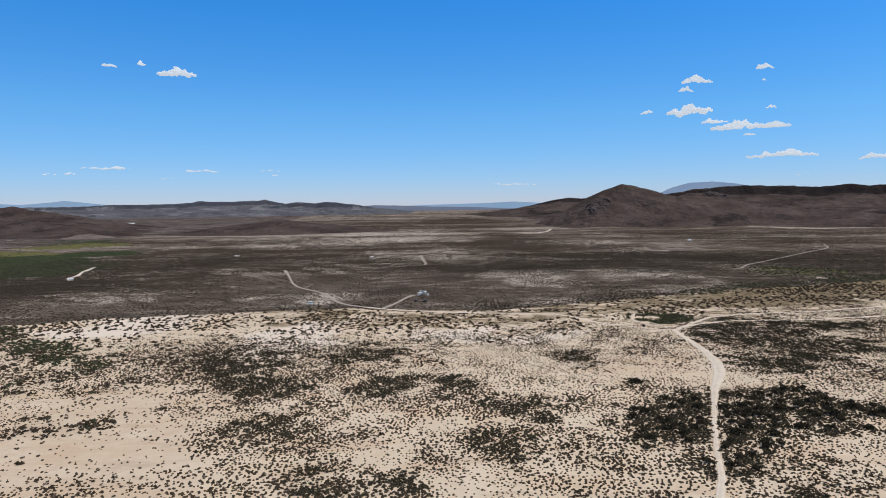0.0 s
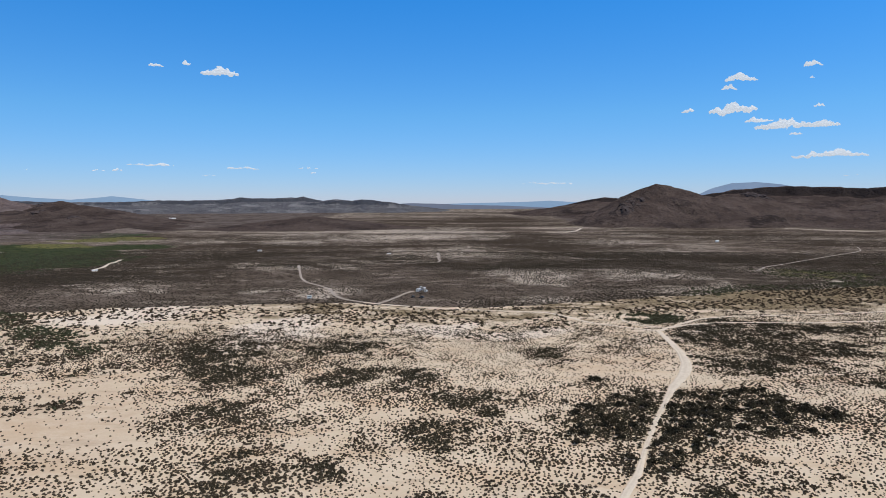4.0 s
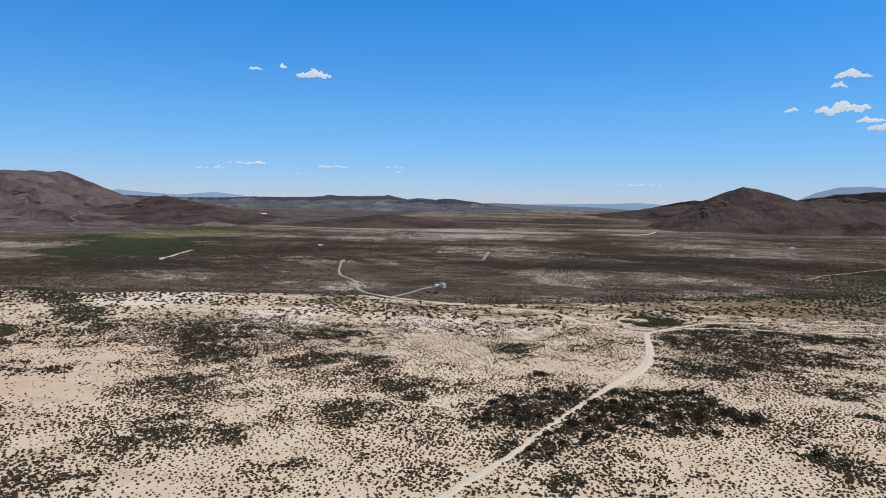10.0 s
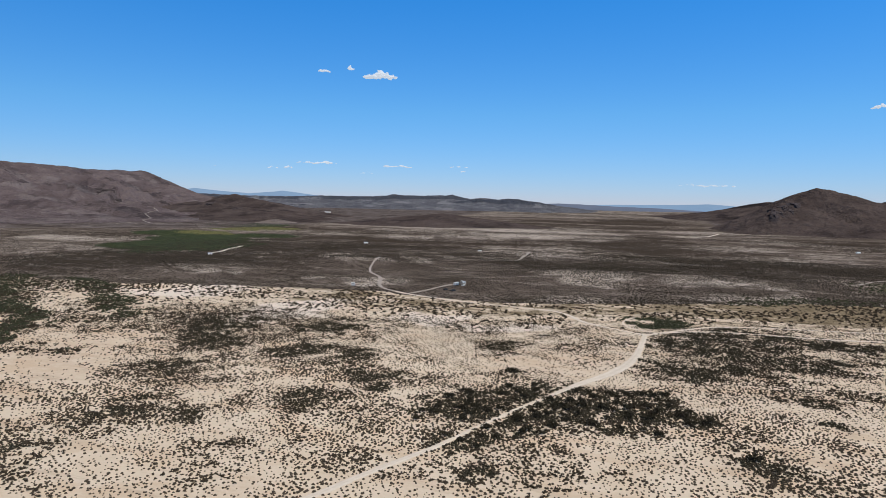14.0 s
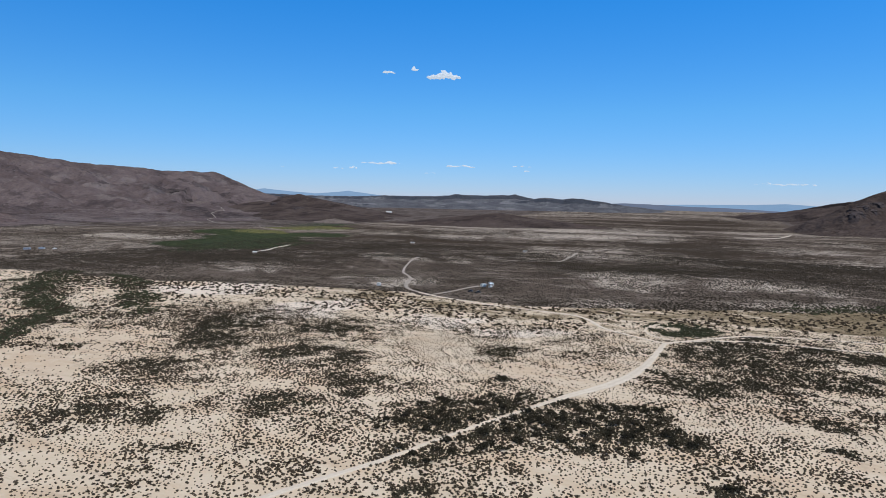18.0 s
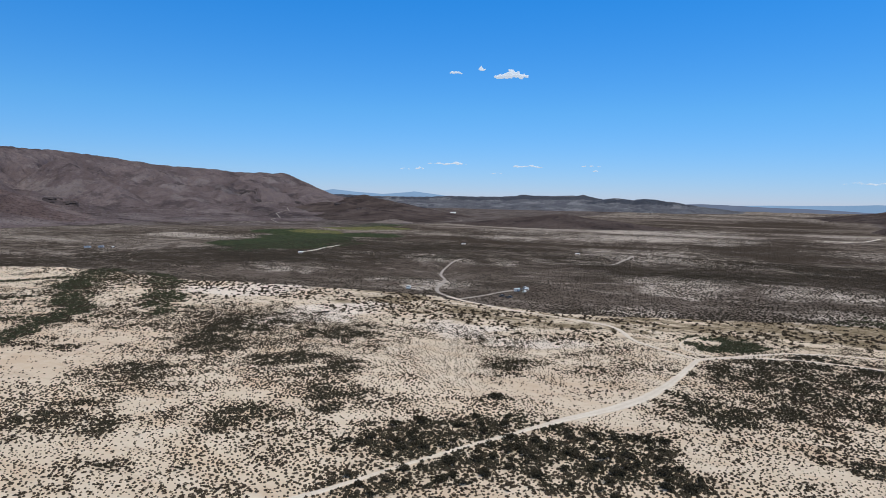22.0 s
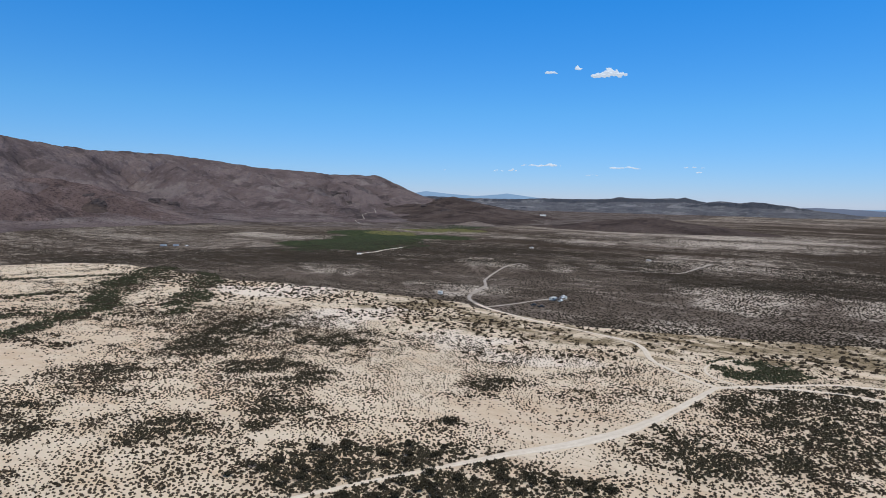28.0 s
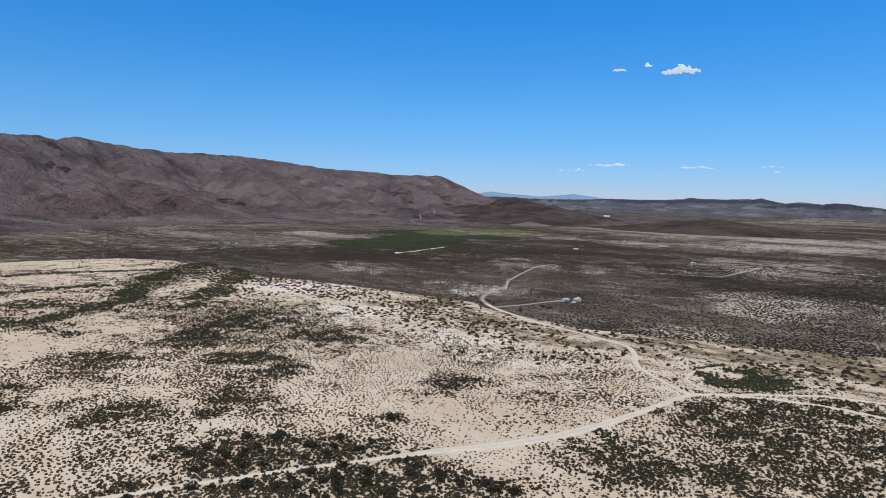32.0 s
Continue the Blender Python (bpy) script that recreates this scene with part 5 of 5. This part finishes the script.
    keep = RNG.random(len(x)) < 0.5 * ovals(x, y, RGREEN, 0.6, 0.4, 40)
    spread("eastern_brush", x[keep], y[keep], 1.2 + 1.2 * RNG.random(keep.sum()), 1.0, TUFT_FAR, M_GREEN, "green brush along the eastern wash", "desert shrubs")

    # the green line where the flat meets the eastern plain
    x, y = scatter(170, 760, 520, 820, 3.0)
    d = inside_sand(x, y)
    k = step(-42, -14, d) * step(14, -4, d) * step(180, 270, x) * (0.25 + 0.75 * step(0.4, 0.6, fbm(x, y, 34, 3, 47)))
    keep = in_view(x, y) & (RNG.random(len(x)) < 0.8 * k)
    x, y = x[keep], y[keep]
    spread("shore_brush", x, y, 0.9 + 0.9 * RNG.random(len(x)), 0.9, TUFT_FAR, M_GREEN, "dark green brush along the eastern edge of the flat", "desert shrubs")


build_scrub()


# ---- single mesquite bushes near the track ----
def mesquite(x, y, seed):
    r = np.random.default_rng(seed)
    ob = thing("mesquite_bush", x, y, float(ground_z(x, y)), 0, "broad dark mesquite bush standing in the sand beside the track", "bush", "mesquite bushes by the track")
    bm = bmesh.new()
    for k in range(4):
        a = k * 1.57 + r.random()
        tip = Vector((math.cos(a) * 0.7, math.sin(a) * 0.7, 1.1))
        stem = bmesh.ops.create_cone(bm, cap_ends=True, segments=6, radius1=0.09, radius2=0.03, depth=1.4)["verts"]
        turn = tip.to_track_quat("Z", "Y").to_matrix()
        for v in stem:
            v.co = turn @ (v.co + Vector((0, 0, 0.65)))
    part("trunk", bm, M_BARK, ob, "short forked grey stems")
    lumps = []
    for k in range(8):
        a, q = r.random() * 6.28, 1.1 * r.random() ** 0.5
        lumps.append(tuft(44, 0.2, seed * 9 + k) * (1.0 + 0.4 * r.random()) + (math.cos(a) * q, math.sin(a) * q, 0.25 + 0.5 * r.random()))
    co = np.concatenate(lumps)
    crown = new("crown", fast_mesh("crown", co, np.arange(len(co)).reshape(-1, 3), M_MESQUITE))
    crown.parent = ob
    return ob


def build_mesquites():
    x, y = scatter(66, 190, 190, 300, 6.6)
    keep = (thicket_strength(x, y) > 0.42) & off_tracks(x, y, 1.6)
    x, y = x[keep][:150], y[keep][:150]
    first = [mesquite(float(x[k]), float(y[k]), 3 + k) for k in range(6)]
    for k in range(6, len(x)):
        ob = copy_thing(first[k % 6], pose(float(x[k]), float(y[k]), float(ground_z(x[k], y[k])), 0, 0, float(RNG.random() * 360)))
        ob.scale = [float(0.75 + 0.6 * RNG.random())] * 3


build_mesquites()


# ---- homestead and far buildings ----
def trailer(x, y, turn, length, label, stripe=None, shell=None):
    ob = thing("travel_trailer", x, y, float(ground_z(x, y)), turn, label, "trailer")
    body = part("body", box((length, 2.5, 2.5), (0, 0, 0.55), 0.18), shell or M_WHITE, ob)
    if stripe:
        part("stripe", box((length * 0.96, 2.53, 0.5), (0, 0, 1.0), 0.02), stripe, ob, "blue band along the side")
    for k in range(3):
        w = part("window", box((0.9, 2.56, 0.6), (-length * 0.32 + k * length * 0.26, 0, 1.75), 0.03), M_GLASS, ob)
    part("door", box((0.7, 0.06, 1.9), (length * 0.38, -1.26, 0.7), 0.02), M_GREYROOF, ob)
    part("roof_vent", box((0.9, 0.7, 0.25), (0, 0, 3.04), 0.05), M_GREYROOF, ob)
    for s in (-1, 1):
        for k in (-0.45, 0.45):
            w = part("wheel", drum(0.34, 0.24, (k, s * 1.1, 0.34), True), M_RUBBER, ob)
            part("rim", drum(0.18, 0.26, (k, s * 1.1, 0.34), True), M_STEEL, w)
    part("hitch", box((1.2, 0.12, 0.12), (length / 2 + 0.5, 0, 0.45)), M_STEEL, ob)
    return ob


def cabin(x, y, turn, size, wall, roof, label, rise=1.0):
    l, w, h = size
    ob = thing("cabin", x, y, float(ground_z(x, y)) - 0.1, turn, label, "house")
    part("wall", box((l, w, h), (0, 0, 0), 0.04), wall, ob)
    part("roof", prism(l, w, rise, (0, 0, h)), roof, ob)
    for s in (-1, 1):
        bm = bmesh.new()
        sides = [[bm.verts.new(p) for p in ((s * q, -w / 2, h), (s * q, w / 2, h), (s * q, 0, h + rise))] for q in (l / 2, l / 2 - 0.15)]
        for v in sides:
            bm.faces.new(v)
        for k in range(3):
            bm.faces.new((sides[0][k], sides[0][(k + 1) % 3], sides[1][(k + 1) % 3], sides[1][k]))
        bmesh.ops.recalc_face_normals(bm, faces=bm.faces)
        part("gable", bm, wall, ob)
    part("door", box((0.95, 0.08, 2.05), (l * 0.1, -w / 2 - 0.03, 0.1), 0.01), M_WOOD, ob)
    for k in (-0.3, 0.32):
        f = part("window", box((1.1, 0.1, 0.9), (l * k, -w / 2 - 0.02, 1.0), 0.02), M_WHITE, ob)
        part("pane", box((0.9, 0.06, 0.7), (l * k, -w / 2 - 0.06, 1.1)), M_GLASS, f)
    return ob


def pickup(x, y, turn, paint, label):
    ob = thing("pickup_truck", x, y, float(ground_z(x, y)) + 0.05, turn, label, "truck")
    part("body", box((5.3, 1.85, 0.62), (0, 0, 0.42), 0.1), paint, ob)
    part("cab", box((2.1, 1.7, 0.75), (0.35, 0, 1.03), 0.12, 0.84), paint, ob)
    part("windscreen", box((2.16, 1.4, 0.45), (0.35, 0, 1.14), 0.05, 0.86), M_GLASS, ob)
    part("bed", box((1.7, 1.6, 0.06), (-1.6, 0, 1.045)), M_RUBBER, ob)
    for sx in (-1.65, 1.7):
        for sy in (-0.85, 0.85):
            w = part("wheel", drum(0.38, 0.26, (sx, sy, 0.38), True), M_RUBBER, ob)
            part("rim", drum(0.2, 0.28, (sx, sy, 0.38), True), M_STEEL, w)
    for sy in (-0.65, 0.65):
        part("headlight", box((0.06, 0.35, 0.18), (2.64, sy, 0.75)), M_STEEL, ob)
    return ob


def tank(x, y, radius, height, label):
    ob = thing("water_tank", x, y, float(ground_z(x, y)) - 0.05, 0, label, "tank")
    part("shell", drum(radius, height), M_WHITE, ob)
    part("lid", drum(radius * 1.02, 0.3, (0, 0, height), top=0.25), M_GREYROOF, ob)
    return ob


def shade_roof(x, y, turn, size, label):
    l, w, h = size
    ob = thing("carport", x, y, float(ground_z(x, y)) - 0.05, turn, label, "carport")
    part("roof", box((l, w, 0.14), (0, 0, h), 0.03), M_BLUE, ob)
    for sx in (-1, 1):
        for sy in (-1, 1):
            part("post", box((0.12, 0.12, h), (sx * (l / 2 - 0.2), sy * (w / 2 - 0.2), 0)), M_WOOD, ob)
    return ob


trailer(-23.5, 568, 74, 5.6, "white travel trailer with a blue band parked at the homestead", M_BLUE)
shade_roof(-20.6, 567.5, 74, (4.0, 2.4, 2.5), "blue-grey metal carport beside the white trailer")
cabin(-19.5, 576, 76, (3.8, 2.8, 2.2), M_TANWALL, M_GREYROOF, "small tan cabin with a pale sheet roof", 0.5)
cabin(-22.5, 583, 100, (2.6, 2.2, 2.1), M_TANWALL, M_GREYROOF, "small tan shed behind the white cabin", 0.6)
tank(-19, 581.5, 0.9, 2.0, "round white water tank at the homestead")
pickup(-25.5, 541.5, 70, M_DARKPAINT, "dark pickup truck parked below the homestead")
pickup(-17.8, 540, 50, M_DARKPAINT, "dark pickup truck standing on the gravel slope")
pickup(-16.6, 568, 80, M_WHITE, "white pickup truck parked beside the carport")
trailer(-114, 534, 25, 3.6, "lone white travel trailer beside the gravel road")
cabin(-346, 1058, 5, (7, 3.4, 2.1), M_TANWALL, M_WHITE, "low white-roofed house far off on the bench", 0.5)
cabin(-116, 1000, 8, (6, 3.4, 2.1), M_TANWALL, M_WHITE, "low white-roofed house far off beside a gravel road", 0.5)
cabin(-437, 741, 40, (5.5, 3.0, 1.9), M_TANWALL, M_GREYROOF, "white house at the edge of the green trees", 1.0)
trailer(-712, 594, 60, 9.0, "long blue-grey mobile home on the western plain", shell=M_BLUE)
trailer(-703, 609, 62, 8.0, "long blue-grey mobile home beside another on the plain", shell=M_BLUE)
pickup(-695, 622, 50, M_WHITE, "white pickup truck beside the mobile homes")
cabin(-1465, 2980, 30, (30, 12, 5.5), M_WHITE, M_WHITE, "long white barn far across the valley", 2.5)
cabin(505, 1330, 20, (6.5, 4, 2.4), M_WHITE, M_GREYROOF, "white house far off on the eastern plain", 1.2)


# ---- fair-weather clouds ----
def cloud_material():
    s = Shade("glowing_white_cloud", 1.0)
    s.b.inputs["Subsurface Weight"].default_value = 0.0
    s.b.inputs["Specular IOR Level"].default_value = 0.0
    # Emission stands in for sunlight scattered through the cloud, lifting its undersides.
    s.b.inputs["Emission Color"].default_value, s.b.inputs["Emission Strength"].default_value = (0.75, 0.8, 0.88, 1), 0.7
    return s.done(s.mix(s.ramp(s.noise(60, 4), 0.3, 0.7), (0.26, 0.255, 0.25), (0.22, 0.22, 0.22)))


M_CLOUD = cloud_material()
bm = bmesh.new()
bmesh.ops.create_icosphere(bm, subdivisions=1, radius=1)
bm.verts.ensure_lookup_table()
PUFF, PUFF_FACES = np.array([v.co[:] for v in bm.verts]), np.array([[v.index for v in f.verts] for f in bm.faces])
bm.free()


def cloud(x, y, z, wide, high, label, thin=0.0, seed=0, lean=0.0):
    """A heap of many small puffs over a level base that thins out into wisps; thin: how far it has dissolved."""
    r = np.random.default_rng(seed + 100)
    out = Vector((x - MIDDLE[0], y - MIDDLE[1])).normalized()
    n = int(max(140, wide * high / 7))
    u = r.random(n) * 2 - 1
    bumps = [((r.random() * 2 - 1) * 0.7, 0.3 + 0.45 * r.random(), 0.14 + 0.2 * r.random()) for k in range(5)] + [(r.normal() * 0.15, 0.85, 0.36)]
    roof = np.maximum.reduce([h * np.exp(-((u - c) / w) ** 2) for c, h, w in bumps] + [0.1 + 0 * u]) * np.sqrt(1 - 0.97 * u * u)
    v = r.random(n)
    ragged = fbm(u * wide * 0.5, v * roof * high * 1.6 + seed * 37.0, 26, 4, seed + 5)
    core = (1 - np.abs(2 * v - 0.8) ** 2.2) * (1 - np.abs(u) ** 3)
    keep = r.random(n) < np.clip(core * 1.15 + (ragged - 0.5) * (2.6 + 1.5 * thin) - 0.85 * thin, 0, 1)
    u, v, roof, core = u[keep], v[keep], roof[keep], core[keep]
    size = (1.6 + 2.6 * r.random(len(u)) + 3.2 * np.clip(core, 0, 1) * (1 - thin)) * min(1.0, 0.5 + high / 90) * (1 - 0.4 * thin)
    base = (fbm(u * wide * 0.5, u * 0 + seed * 11.0, 34, 3, seed + 9) - 0.5) * 0.45
    depth = r.normal(size=len(u)) * wide * 0.06
    place = np.stack([x + out.y * u * wide / 2 + out.x * depth, y - out.x * u * wide / 2 + out.y * depth,
                      z + (v * roof - 0.35 + base) * high + lean * u * wide + r.normal(size=len(u)) * high * 0.025], 1)
    shape = np.stack([size * 1.5, size * 1.5, size * 0.8], 1)
    co = (PUFF[None] * shape[:, None] + place[:, None]).reshape(-1, 3)
    tri = (PUFF_FACES[None] + (np.arange(len(u)) * len(PUFF))[:, None, None]).reshape(-1, 3)
    me = fast_mesh("cloud", co, tri, M_CLOUD, True)
    return tagged(new("backdrop_cloud", me), label, "cloud", "fair-weather clouds", "structure")


cloud(-1795, 4359, 978, 258, 70, "bright white cumulus cloud standing alone", 0.05, 0)
cloud(-1987, 4269, 1017, 68, 41, "ragged white scrap of cloud", 0.35, 1)
cloud(-2154, 4181, 995, 105, 33, "thin wisp of white cloud low in the sky", 0.55, 2)
cloud(-2144, 4187, 337, 189, 29, "ragged white scrap of cloud", 0.4, 3)
cloud(-2368, 4056, 297, 75, 28, "ragged white scrap of cloud", 0.45, 4)
cloud(-1680, 4409, 323, 238, 25, "ragged white scrap of cloud", 0.4, 5)
cloud(-1822, 4347, 372, 61, 17, "thin wisp of white cloud low in the sky", 0.8, 6)
cloud(-1869, 4325, 268, 92, 17, "thin wisp of white cloud low in the sky", 0.85, 7)
cloud(-1268, 4558, 328, 212, 17, "thin wisp of white cloud low in the sky", 0.75, 8)
cloud(-1207, 4576, 292, 96, 21, "thin wisp of white cloud low in the sky", 0.8, 9)
cloud(534, 4758, 219, 284, 31, "thin wisp of white cloud low in the sky", 0.8, 10)
cloud(-2778, 3771, 288, 73, 16, "thin wisp of white cloud low in the sky", 0.8, 11)
cloud(1692, 4486, 708, 315, 93, "small bright white cumulus cloud", 0.05, 12)
cloud(1728, 4473, 910, 204, 66, "small bright white cumulus cloud", 0.15, 13)
cloud(1662, 4497, 846, 103, 45, "ragged white scrap of cloud", 0.4, 14)
cloud(2111, 4311, 962, 116, 49, "ragged white scrap of cloud", 0.3, 15)
cloud(1416, 4577, 709, 106, 46, "ragged white scrap of cloud", 0.25, 16)
cloud(2036, 4346, 589, 542, 71, "small bright white cumulus cloud", 0.05, 17)
cloud(1833, 4433, 623, 185, 40, "ragged white scrap of cloud", 0.2, 18)
cloud(2038, 4345, 518, 105, 21, "thin wisp of white cloud low in the sky", 0.6, 19)
cloud(2148, 4293, 693, 84, 28, "ragged white scrap of cloud", 0.5, 20)
cloud(2112, 4311, 872, 32, 18, "thin wisp of white cloud low in the sky", 0.6, 21)
cloud(2205, 4265, 384, 434, 56, "small bright white cumulus cloud", 0.15, 22)
cloud(2647, 3982, 344, 192, 45, "ragged white scrap of cloud", 0.2, 23)
cloud(2326, 4177, 243, 151, 15, "thin wisp of white cloud low in the sky", 0.85, 24)
cloud(383, 4766, 221, 231, 21, "thin wisp of white cloud low in the sky", 0.85, 25)
cloud(-2512, 4067, 295, 85, 25, "thin wisp of white cloud low in the sky", 0.7, 26)
cloud(-2293, 4194, 338, 203, 18, "thin wisp of white cloud low in the sky", 0.75, 27)
